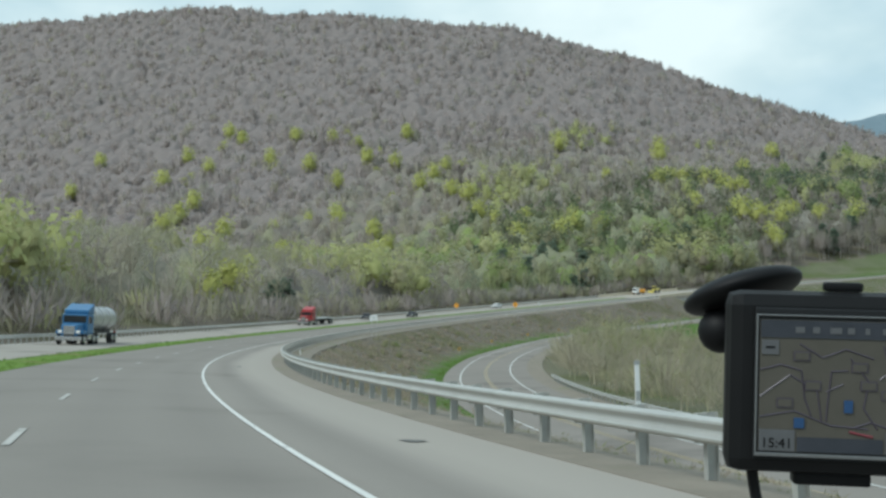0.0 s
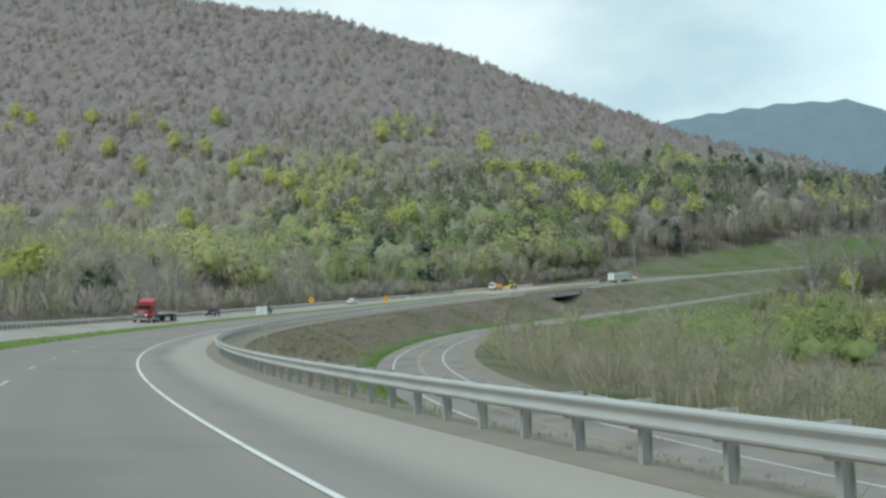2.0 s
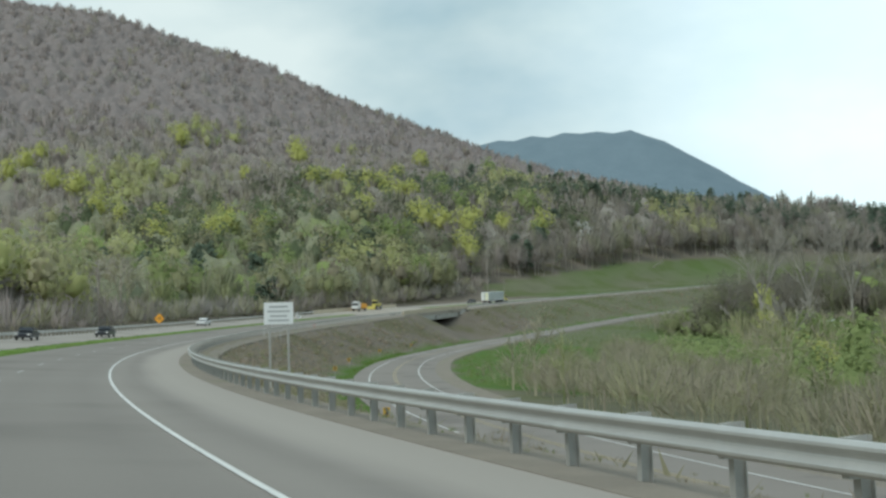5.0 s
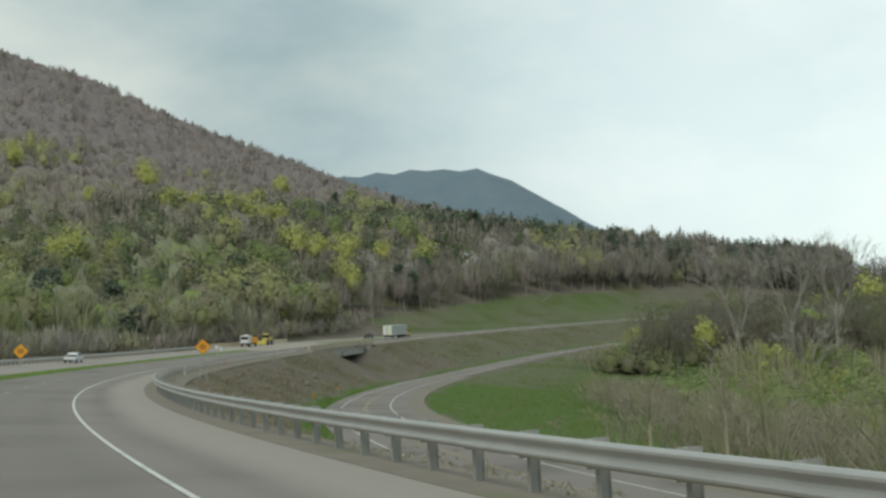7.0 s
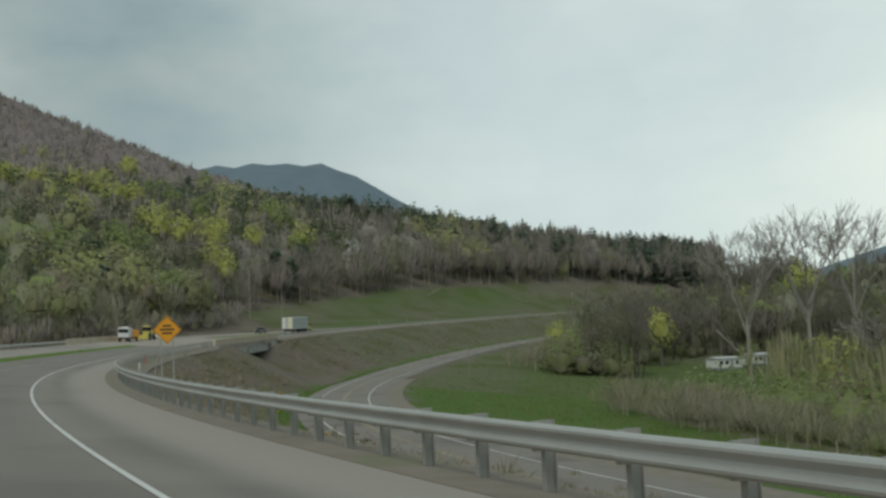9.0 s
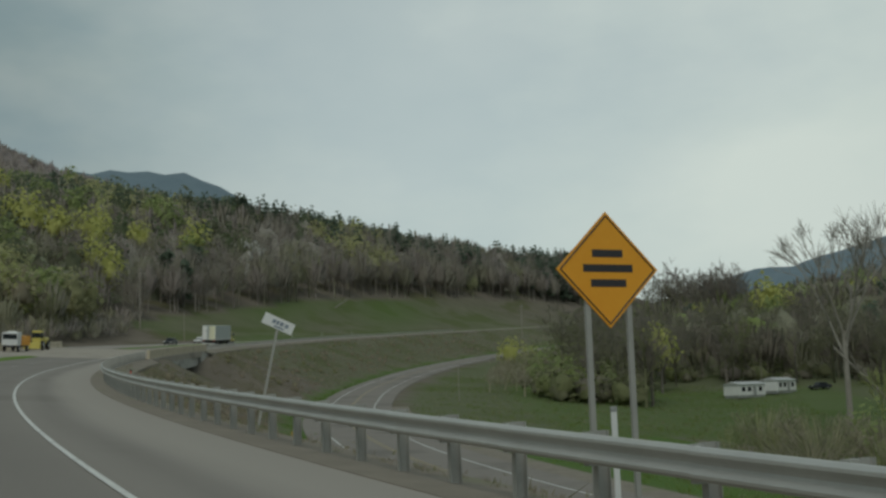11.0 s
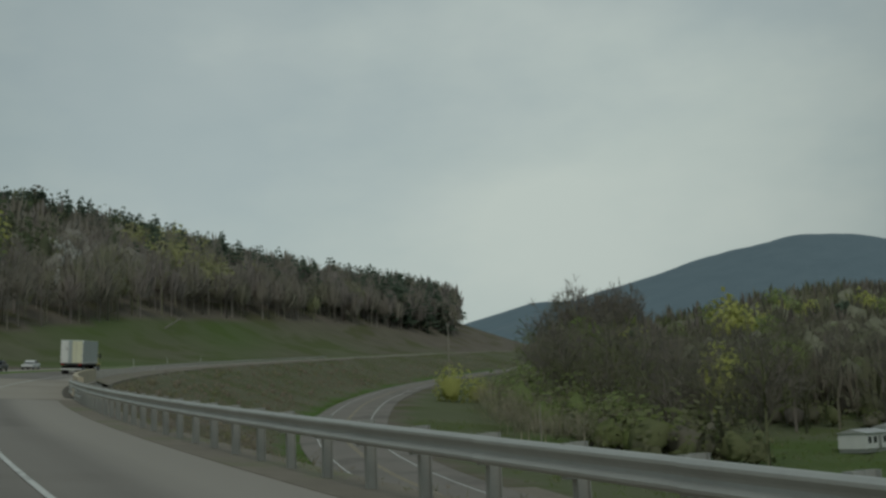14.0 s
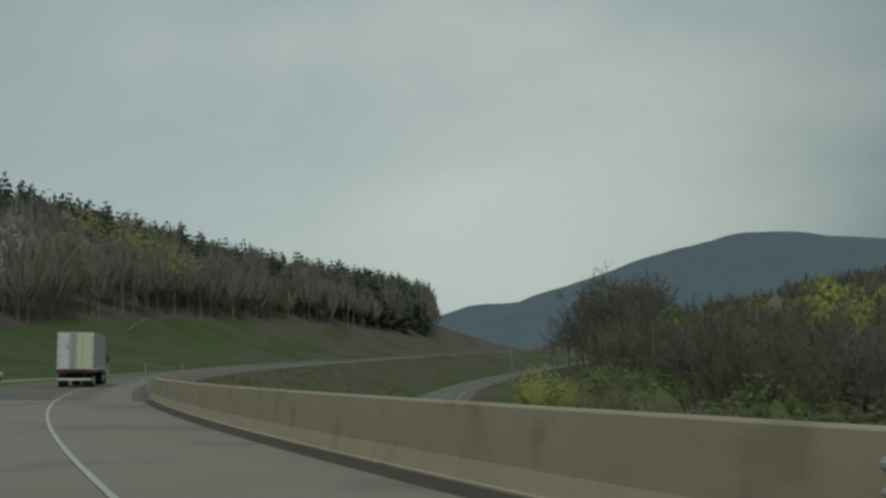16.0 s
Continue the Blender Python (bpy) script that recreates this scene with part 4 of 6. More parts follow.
# woods across the valley
rs, rn = rng.uniform(430, 1150, 6500), 68 + rng.uniform(0, 1, 6500) ** 1.4 * 330
rp = np.array([rd(a_, b_)[:2] for a_, b_ in zip(rs, rn)])
room = (rn > 135) | ((rs > 592) & (rn > 70)) | ((rs > 548) & (rn > 73) & (rn < 90))
sel = room & ~view_wedge(rp[:, 0], rp[:, 1]) & (np.hypot(rp[:, 0] - 338, rp[:, 1] - 360) > 16) & (rp[:, 1] > 60)
rp, rs, rn = rp[sel][:2400], rs[sel][:2400], rn[sel][:2400]
front = (rs < 740) & (rn < 150)
for pts, kinds, name, words in ((rp[front], BRANCHY, "valley_wood_edge", "dark brown and greening trees at the edge of the valley woods"), (rp[~front], FAR, "valley_woods", "dark brown and greening woods across the valley floor")):
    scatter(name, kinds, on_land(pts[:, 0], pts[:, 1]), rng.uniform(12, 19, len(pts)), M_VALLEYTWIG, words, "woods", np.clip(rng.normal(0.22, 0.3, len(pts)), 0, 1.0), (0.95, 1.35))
vu = rng.uniform(548, 760, 240)
vq = np.array([rd(a_, 66 + abs(b_) * 12)[:2] for a_, b_ in zip(vu, rng.normal(0, 1, 240))])
vq = vq[~view_wedge(vq[:, 0], vq[:, 1]) & (np.hypot(vq[:, 0] - 338, vq[:, 1] - 360) > 26)]
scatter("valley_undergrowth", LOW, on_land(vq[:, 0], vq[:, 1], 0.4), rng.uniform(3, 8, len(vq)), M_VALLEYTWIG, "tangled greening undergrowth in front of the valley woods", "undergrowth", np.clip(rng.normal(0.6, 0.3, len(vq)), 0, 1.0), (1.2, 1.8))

# dense woods on the ridge above the field, ending in a steep edge
def ridge_end(x, y):
    return (x < 890) & ((x < 760) | (y > 585 + 0.3 * (x - 880)))


ws_, wn_ = rng.uniform(655, 1135, 1900), -62 - rng.uniform(0, 1, 1900) ** 1.3 * 170
wp = np.array([rd(min(a_, 1240), b_)[:2] for a_, b_ in zip(ws_, wn_)])
wp = wp[ridge_end(wp[:, 0], wp[:, 1])]
front = to_road(wp[:, 0], wp[:, 1])[1] > -100
for pts, kinds, name, words in ((wp[front], HUGE, "ridge_wood_edge", "wall of brown leafless trees above the field"), (wp[~front], FAR, "ridge_woods", "dense brown leafless woods on the ridge above the field")):
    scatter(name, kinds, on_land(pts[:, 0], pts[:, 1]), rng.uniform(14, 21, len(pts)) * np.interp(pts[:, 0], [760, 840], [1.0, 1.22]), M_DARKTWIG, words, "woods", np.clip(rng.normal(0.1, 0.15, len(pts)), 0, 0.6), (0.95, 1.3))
NEEDLED = [pine_template(k, 10, 8) for k in range(6)]
pf = rng.uniform(0, 5.6, 520)
pj = pf.astype(int)
pr_, pa_ = np.array(PINE_RIDGE), pf - pf.astype(int)
pq = pr_[pj, :2] + pa_[:, None] * (pr_[pj + 1, :2] - pr_[pj, :2]) + np.stack([rng.normal(0, 12, 520), -14 + rng.normal(0, 22, 520)], 1)
ps_, pn_ = to_road(pq[:, 0], pq[:, 1])
pq = pq[(pn_ < tree_edge(ps_) - 8) & ridge_end(pq[:, 0], pq[:, 1])]
scatter("ridge_pines", NEEDLED, on_land(pq[:, 0], pq[:, 1]), rng.uniform(14, 22, len(pq)), M_NEEDLE, "dark green pines crowding the ridge above the field", "pines", None, (1.2, 1.8))

# dark green and brown trees at the corner of the woods by the field
cs_, cn_ = rng.uniform(560, 850, 900), -rng.uniform(60, 215, 900)
cn_ = np.minimum(cn_, tree_edge(cs_) - 3)
cp = np.array([rd(a_, b_)[:2] for a_, b_ in zip(cs_, cn_)])
cp = cp[(cp[:, 0] < 610) & (np.hypot(cp[:, 0] - 451.5, cp[:, 1] - 574.4) > 14) & (cp[:, 1] > 560 + 0.25 * (cp[:, 0] - 330))][:260]
scatter("corner_woods", [crown_template(640 + k, 90, 0.042, 1, 0.06) for k in range(6)], on_land(cp[:, 0], cp[:, 1]), rng.uniform(15, 21, len(cp)) * np.interp(cp[:, 1], [640, 700], [1.0, 1.1]), M_DARKLEAF, "dark green trees crowding the corner of the woods", "woods", np.clip(rng.normal(0.3, 0.35, len(cp)), 0, 1), (0.8, 1.15))

# close brown woods behind the mobile homes
DENSE = [broom_template(660 + k, 60, 0.016, 0.0, spread=0.24) for k in range(6)]
dx_, dy_ = rng.uniform(368, 540, 900), rng.uniform(318, 418, 900)
dsel = ~view_wedge(dx_, dy_ + 6) & (dy_ < 396 + 0.1 * (dx_ - 368))
dx_, dy_ = dx_[dsel][:520], dy_[dsel][:520]
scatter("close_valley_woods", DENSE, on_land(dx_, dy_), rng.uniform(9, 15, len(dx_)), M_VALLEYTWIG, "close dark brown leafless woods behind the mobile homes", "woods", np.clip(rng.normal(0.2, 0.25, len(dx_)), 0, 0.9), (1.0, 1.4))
ux_, uy_ = rng.uniform(360, 420, 130), rng.uniform(322, 400, 130)
scatter("wood_edge_shrubs", LOW, on_land(ux_, uy_, 0.4), rng.uniform(2.5, 5.5, 130), M_VALLEYTWIG, "tangled greening shrubs along the edge of the valley woods", "shrubs", np.clip(rng.normal(0.5, 0.3, 130), 0, 1.0), (1.2, 1.8))

# tall leafless trees on the rise across the valley
qx, qy = rng.uniform(530, 602, 60), rng.uniform(428, 463, 60)
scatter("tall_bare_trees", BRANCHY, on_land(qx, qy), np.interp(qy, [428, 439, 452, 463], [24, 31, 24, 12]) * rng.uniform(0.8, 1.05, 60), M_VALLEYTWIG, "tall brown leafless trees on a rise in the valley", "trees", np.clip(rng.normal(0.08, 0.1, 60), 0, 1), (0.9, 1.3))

# leafy shrubs on the valley floor
SHRUB = [crown_template(180 + k, 190, 0.03, 1, -0.2, 0.4) for k in range(5)]
ks = np.concatenate([rng.uniform(320, 436, 170), rng.uniform(560, 700, 60)])
kn = np.concatenate([rng.uniform(76, 112, 170), rng.uniform(64, 90, 60)])
kp = np.array([rd(a_, b_)[:2] for a_, b_ in zip(ks, kn)])
ksel = ~view_wedge(kp[:, 0], kp[:, 1]) & (np.hypot(kp[:, 0] - 338, kp[:, 1] - 360) > 14) & ~((ks > 500) & (kn > 85) & (kn < 118))
kp = kp[ksel]
scatter("valley_shrubs", SHRUB, on_land(kp[:, 0], kp[:, 1], 0.4), rng.uniform(3.5, 8.5, len(kp)), M_LEAF2, "fresh green shrubs on the valley floor", "shrubs", None, (1.2, 1.9))

# olive trees just greening round the sycamores
os_, on_ = rng.uniform(385, 470, 170), rng.uniform(92, 150, 170)
op = np.array([rd(a_, b_)[:2] for a_, b_ in zip(os_, on_)])
scatter("greening_trees", NEAR, on_land(op[:, 0], op[:, 1]), rng.uniform(8, 14, 170), M_THICKET, "tan and olive trees just greening on the valley floor", "trees", np.clip(rng.normal(0.45, 0.3, 170), 0, 1), (0.9, 1.2))

# young tan trees standing out of the thicket
js_, jn_ = rng.uniform(120, 300, 46), rng.uniform(41, 64, 46)
jp = np.array([rd(a_, b_)[:2] for a_, b_ in zip(js_, jn_)])
scatter("thicket_trees", BRANCHY, on_land(jp[:, 0], jp[:, 1]), rng.uniform(6, 10.5, 46), M_THICKET, "tan young trees just greening above the thicket", "trees", np.clip(rng.normal(0.35, 0.3, 46), 0, 1), (0.8, 1.1))

# thickets beside the lower road
THICKET = [q for k in range(4) for q in (broom_template(380 + k, 90, 0.0045, 0.0, 0.4, 0), branchy_template(385 + k, 9, 2, 0.0034))]
ts = np.concatenate([rng.uniform(40, 305, 760), rng.uniform(548, 760, 150), rng.uniform(310, 440, 260)])
tn = low_n(ts) + np.concatenate([14.5 + np.abs(rng.normal(0, 20, 760)), 25 + np.abs(rng.normal(0, 9, 150)), rng.uniform(39, 56, 260)])
tp = np.array([rd(a_, b_)[:2] for a_, b_ in zip(ts, tn)])
clear = ~view_wedge(tp[:, 0], tp[:, 1])
tp, ts = tp[clear], ts[clear]
scatter("thicket", THICKET, on_land(tp[:, 0], tp[:, 1]), rng.uniform(2.6, 6.5, len(ts)), M_THICKET, "tan leafless thicket below the lower road", "thicket", np.clip(rng.normal(0.1, 0.25, len(ts)), 0, 0.9), (1.1, 1.9))


def tuft_template(seed, blades=9):
    r = np.random.default_rng(seed)
    v, f = [], []
    for i in range(blades):
        a = np.array([*(r.normal(size=2) * 0.35), -0.1])
        b = a + [*(r.normal(size=2) * 0.45), r.uniform(0.4, 1.05)]
        side = np.array([*(r.normal(size=2)), 0.0])
        side = side / np.linalg.norm(side) * r.uniform(0.04, 0.09)
        k = len(v)
        v.extend([a - side, a + side, b])
        f.append((k, k + 1, k + 2))
    return np.array(v), np.array(f)


TUFT = [tuft_template(k) for k in range(6)]
bs = rng.uniform(-10, 900, 14000)
bn = 8.8 + (low_n(bs) - 13.7) * rng.uniform(0, 1, 14000) ** 0.9
bp = np.array([rd(a_, b_)[:2] for a_, b_ in zip(bs, bn)])
bp = bp[~((bs > 478) & (bs < 524))]
scatter("bank_brush", TUFT, on_land(bp[:, 0], bp[:, 1], 0.05), rng.uniform(0.25, 0.75, len(bp)), M_BRUSH, "dry brown brush and dead grass on the bank", "brush", np.clip(rng.normal(0.06, 0.2, len(bp)) + 0.25 * (np.sin(bp[:, 0] / 9) * np.sin(bp[:, 1] / 11) > 0.6), 0, 1))
ys_ = rng.uniform(150, 760, 420)
yn_ = 10.5 + (low_n(ys_) - 17.5) * rng.uniform(0, 1, 420)
yp = np.array([rd(a_, b_)[:2] for a_, b_ in zip(ys_, yn_)])[~((ys_ > 476) & (ys_ < 526))]
scatter("bank_shrubs", LOW, on_land(yp[:, 0], yp[:, 1], 0.3), rng.uniform(0.6, 1.4, len(yp)), M_BRUSH, "low tangled shrubs on the bank above the lower road", "shrubs", np.clip(rng.normal(0.12, 0.28, len(yp)), 0, 0.8), (1.2, 2.2))
vs_ = rng.uniform(-10, 452, 2600)
vn = 7.1 + np.abs(rng.normal(0, 0.5, 2600))
vp = np.array([rd(a_, b_, -0.05) for a_, b_ in zip(vs_, vn)])
scatter("verge_weeds", TUFT, vp, rng.uniform(0.05, 0.13, len(vp)), M_BRUSH, "short dead weeds along the gravel verge", "weeds", np.clip(rng.normal(0.25, 0.3, len(vp)), 0, 1))
gs_ = rng.uniform(-10, 700, 6000)
gn_ = low_n(gs_) - 2.4 - rng.uniform(0, 2.8, 6000)
gp = np.array([rd(a_, b_)[:2] for a_, b_ in zip(gs_, gn_)])
scatter("verge_grass", TUFT, on_land(gp[:, 0], gp[:, 1], 0.02), rng.uniform(0.15, 0.4, len(gp)), M_GRASS, "green grass verge beside the lower road", "grass")
qs_ = rng.uniform(290, 600, 7000)
qn_ = low_n(qs_) + 12.5 + rng.uniform(0, 1, 7000) ** 0.8 * np.interp(qs_, [290, 470, 590], [36, 60, 75])
qp = np.array([rd(a_, b_)[:2] for a_, b_ in zip(qs_, qn_)])
scatter("meadow_tufts", TUFT, on_land(qp[:, 0], qp[:, 1], 0.05), rng.uniform(0.25, 0.8, len(qp)), M_BRUSH, "rough grass and weeds on the valley meadow", "grass", np.clip(rng.normal(0.75, 0.3, len(qp)), 0, 1))
ms_ = rng.uniform(-10, 452, 5000)
mp = np.array([rd(a_, -6.6 + b_, 0.03) for a_, b_ in zip(ms_, rng.uniform(-1.25, 1.25, 5000))])
scatter("median_tufts", TUFT, mp, rng.uniform(0.08, 0.22, len(mp)), M_GRASS, "short green grass of the median", "grass")


# ---- single trees ----
def tree_parts(name, label, crown, material, bark, limbs=6, seed=0, group=""):
    """A tree of height 1 as an Empty with trunk and crown, placed later by copies."""
    r = random.Random(seed)
    root = tagged(new(name), label, "tree", group)
    bm = bmesh.new()
    rod(bm, (0, 0, -0.05), (0.01, 0.005, 0.35), 0.020, 0.014, 6)
    rod(bm, (0.01, 0.005, 0.34), (0.0, 0.01, 0.72), 0.014, 0.005, 5)
    for k in range(limbs):
        a, z = r.uniform(0, 6.28), r.uniform(0.28, 0.6)
        rod(bm, (0, 0, z), (0.16 * math.cos(a), 0.16 * math.sin(a), z + r.uniform(0.12, 0.25)), 0.007, 0.002, 4)
    part("trunk", bm, bark, root)
    c = new("crown", fast_mesh("crown", crown[0], crown[1], material, None, crown[2]))
    c.parent = root
    return root


def in_woods(x, y):
    s_, n_ = to_road([x], [y])
    return n_[0] < float(tree_edge(s_[0])) - 4


def plant(kinds, x, y, h, wide=1.0):
    """One copy of a tree on the ground at x, y."""
    k = kinds[int((x * 7.3 + y * 3.1) % len(kinds))]
    z = float(land([x], [y])[0]) - 0.15
    ob = copy_thing(k, Matrix.Identity(4))
    ob.matrix_basis = Matrix.Translation((x, y, z)) @ Matrix.Rotation((x * 1.7 + y) % 6.28, 4, "Z") @ Matrix.Diagonal((h * wide, h * wide, h, 1))
    return ob


YELLOW_TREES = [tree_parts("leafing_tree", "tree in fresh yellow-green spring leaf on the hillside", crown_template(100 + k, 320, 0.034, 2), M_LEAF, M_BARK, seed=k, group="leafing trees") for k in range(5)]
GREEN_TREES = [tree_parts("green_tree", "tree in fresh green leaf among bare woods", crown_template(120 + k, 320, 0.034, 2, low=0.16), M_LEAF2, M_BARK, seed=20 + k, group="green trees") for k in range(4)]
PINES = [tree_parts("pine_tree", "dark green pine standing among bare trees", blob_template(140 + k, 620, 34, 0.034, low=0.08, cone=True), M_NEEDLE, M_BARK, 0, 40 + k, "pines") for k in range(4)]
BUSHES = [tree_parts("bush", "rounded bush in bright yellow-green leaf by the lower road", crown_template(220 + k, 520, 0.038, low=-0.25, wide=0.5), M_LEAF, M_BARK, 3, 80 + k) for k in range(2)]
HAZE_TREES = [tree_parts("budding_tree", "bare tree with a thin haze of yellow-green buds", blob_template(160 + k, 240, 18, 0.026, low=0.15), M_LEAF, M_BARK, 9, 60 + k, "budding trees") for k in range(3)]

HILL_LIMES = [(174, 946), (199, 923), (213, 896), (145, 897), (168, 860), (88, 949), (22, 981), (64, 882), (78, 804), (100, 911), (177, 807), (226, 834), (210, 854), (253, 797), (237, 736), (239, 780),
              (223, 759), (243, 720), (227, 653), (233, 641), (251, 642), (232, 604), (266, 604), (67, 778), (55, 758), (87, 713), (0, 897), (4, 800), (73, 707), (109, 641), (152, 695), (162, 647),
              (143, 575), (161, 613), (255, 904), (134, 971), (127, 993), (358, 839), (252, 591), (276, 592)]
FOOT_LIMES = [(-8, 236), (-5, 159), (17, 278), (47, 333), (18, 222), (27, 247), (82, 388), (110, 363), (172, 421), (54, 288), (0, 175), (7, 195), (-7, 153), (155, 407)]
CORNER_LIMES = [(382, 711), (367, 698), (389, 702), (361, 641), (353, 625), (396, 685), (402, 679), (395, 657), (401, 652), (373, 613), (371, 602), (378, 597), (388, 591), (368, 572), (367, 563), (424, 604),
                (440, 591), (519, 798), (425, 803), (441, 834), (406, 607), (461, 746)]
CORNER_GREENS = [(411, 624), (424, 654), (442, 650), (461, 622), (334, 580), (306, 576), (487, 734), (615, 836), (349, 588), (336, 586), (461, 630), (470, 723), (433, 588)]
CORNER_PINES = [(318, 572), (294, 539), (682, 863), (661, 805), (531, 719), (511, 717), (585, 705), (407, 569), (402, 571), (557, 703), (700, 821), (235, 526), (521, 638), (430, 583)]
for k, (x, y) in enumerate(HILL_LIMES):
    plant(YELLOW_TREES, x, y, 18 + (x * 13 + y) % 5, 1.0)
    if k % 2:
        plant(HAZE_TREES, x + 16 * math.sin(x * 1.3), y - 14 + 20 * math.sin(y * 0.9), 14 + (x * 7 + y) % 5, 1.2)
for x, y in FOOT_LIMES:
    if in_woods(x, y):
        plant(YELLOW_TREES, x, y, 11 + (x * 11 + y) % 4, 1.0)
for x, y in CORNER_LIMES:
    if in_woods(x, y):
        plant(YELLOW_TREES, x, y, 19 + (x * 11 + y) % 4, 1.1)
for kinds, spots in ((GREEN_TREES, CORNER_GREENS), (PINES, CORNER_PINES)):
    for x, y in spots:
        if in_woods(x, y):
            plant(kinds, x, y, 18 + (x * 5 + y) % 4, 1.2)
r3 = np.random.default_rng(11)
made = 0
while made < 110:
    s_, n_ = r3.uniform(110, 760), -r3.uniform(30, 420) ** 1.0
    if n_ > float(tree_edge(s_)) - 2:
        continue
    clump = math.sin(s_ / 31.0 + 2) * math.sin(n_ / 27.0) + r3.uniform(-0.6, 0.6)
    if clump < 0.15:
        continue
    p = rd(s_, n_)
    plant(HAZE_TREES if r3.uniform() < 0.5 else (YELLOW_TREES if r3.uniform() < 0.5 else GREEN_TREES), p.x, p.y, r3.uniform(11, 16), 1.0)
    made += 1
# a few darker trees at the near corner of the woods by the field
for k in range(36):
    s_, n_ = r3.uniform(430, 655), -r3.uniform(50, 150)
    p = rd(s_, min(n_, float(tree_edge(s_)) - 1))
    plant(PINES if k % 3 == 0 else GREEN_TREES, p.x, p.y, r3.uniform(14, 20), 1.1)
# pines: along the ridge above the field, and some on the hill foot
for k in range(46):
    f_ = r3.uniform(0, 1)
    j = min(int(f_ * 6), 5)
    a_, b_ = PINE_RIDGE[j], PINE_RIDGE[j + 1]
    u_ = f_ * 6 - j
    x, y = a_[0] + u_ * (b_[0] - a_[0]) + r3.normal() * 14, a_[1] + u_ * (b_[1] - a_[1]) - 12 + r3.normal() * 18
    if in_woods(x, y) and ridge_end(x, y):
        plant(PINES, x, y, r3.uniform(14, 21), 1.45)
for k in range(26):
    f_ = r3.uniform(0, 1)
    a_, b_ = BACK_RIDGE[0], BACK_RIDGE[2]
    plant(PINES, a_[0] + f_ * (b_[0] - a_[0]) + r3.normal() * 22, a_[1] + f_ * (b_[1] - a_[1]) - 20 + r3.normal() * 22, r3.uniform(14, 20), 1.4)
for x, y, h in ((101, 404, 15), (97, 396, 13), (46, 285, 10), (79, 375, 12), (53, 307, 10), (205, 470, 12), (215, 480, 14), (300, 560, 17), (318, 566, 16)):
    plant(PINES, x, y, h, 1.5)
# the valley side: budding and green trees
for k in range(46):
    s_, n_ = r3.uniform(595, 900), r3.uniform(80, 230)
    p = rd(s_, n_)
    if math.hypot(p.x - 338, p.y - 360) > 18 and not view_wedge(p.x, p.y):
        plant(YELLOW_TREES if k % 9 == 0 else PINES if k % 3 == 0 else GREEN_TREES, p.x, p.y, r3.uniform(11, 18), 1.05)
for k in range(26):
    s_, n_ = r3.uniform(330, 440), r3.uniform(98, 125)
    p = rd(s_, n_)
    plant(GREEN_TREES if k % 2 else HAZE_TREES, p.x, p.y, r3.uniform(9, 14), 1.2)
for x, y, h in ((339.4, 382.1, 15.5), (463, 389, 22), (458, 383, 18), (533, 370, 15), (548, 378, 14)):
    plant(YELLOW_TREES, x, y, h, 0.9)
plant(BUSHES, 384, 438, 7.5, 1.0)
plant(BUSHES, 389, 434, 5.5, 1.2)
for t in (*YELLOW_TREES, *GREEN_TREES, *PINES, *HAZE_TREES, *BUSHES):
    for o in (*t.children_recursive, t):
        bpy.data.objects.remove(o)


# a pale flowering tree at the top of the field, and bleached fallen trunks
M_BLOSSOM = surf("pale_blossom", (0.55, 0.54, 0.5), (0.7, 0.69, 0.65), 3.0, 0.85, fine=6, each=0.2, spec=0.1, thin=0.5)
BLOSSOM = [tree_parts("flowering_tree", "pale whitish flowering tree before dark woods", blob_template(460, 300, 14, 0.032, low=0.2), M_BLOSSOM, M_BARK, seed=90)]
plant(BLOSSOM, 451.5, 574.4, 25.0, 0.6)
for o in (*BLOSSOM[0].children_recursive, BLOSSOM[0]):
    bpy.data.objects.remove(o)


def fallen_trunk(a, b, rad, label):
    root = tagged(new("fallen_trunk"), label, "dead tree", "fallen trunks")
    a, b = Vector(a), Vector(b)
    root.location = a
    d = b - a
    part("trunk", rod(bmesh.new(), (0, 0, 0), d, rad, rad * 0.4, 7), M_PALEBARK, root)
    for q, side in ((0.55, 1), (0.75, -1)):
        e = d.cross(Vector((0, 0, 1))).normalized() * side
        part("limb", rod(bmesh.new(), d * q, d * (q + 0.18) + e * d.length * 0.1 + Vector((0, 0, d.length * 0.08)), rad * 0.4, rad * 0.12, 5), M_PALEBARK, root)
    return root


for x, y, dx, dy, up, rad, words in ((493, 566, 6.0, -2.5, 3.4, 0.25, "bleached dead trunk leaning out of the woods above the field"), (258, 320, -5.0, 11.0, 13.0, 0.28, "pale dead trunk leaning among the valley trees")):
    z = float(land([x], [y])[0])
    fallen_trunk((x, y, z - 0.1), (x + dx, y + dy, z + up), rad, words)


# big pale-barked leafless trees in the valley
def branching(bm, p, d, length, rad, depth, r):
    q = p + d * length
    rod(bm, p, q, max(rad, 0.035), max(rad * 0.62, 0.022), 5 if depth > 2 else 3)
    if depth == 0:
        return
    for k in range(3 if depth > 1 else 4):
        nd = (d + Vector((r.gauss(0, 0.42), r.gauss(0, 0.42), r.gauss(0.10, 0.22)))).normalized()
        branching(bm, q - d * length * r.uniform(0.0, 0.35), nd, length * r.uniform(0.58, 0.82), rad * 0.58, depth - 1, r)


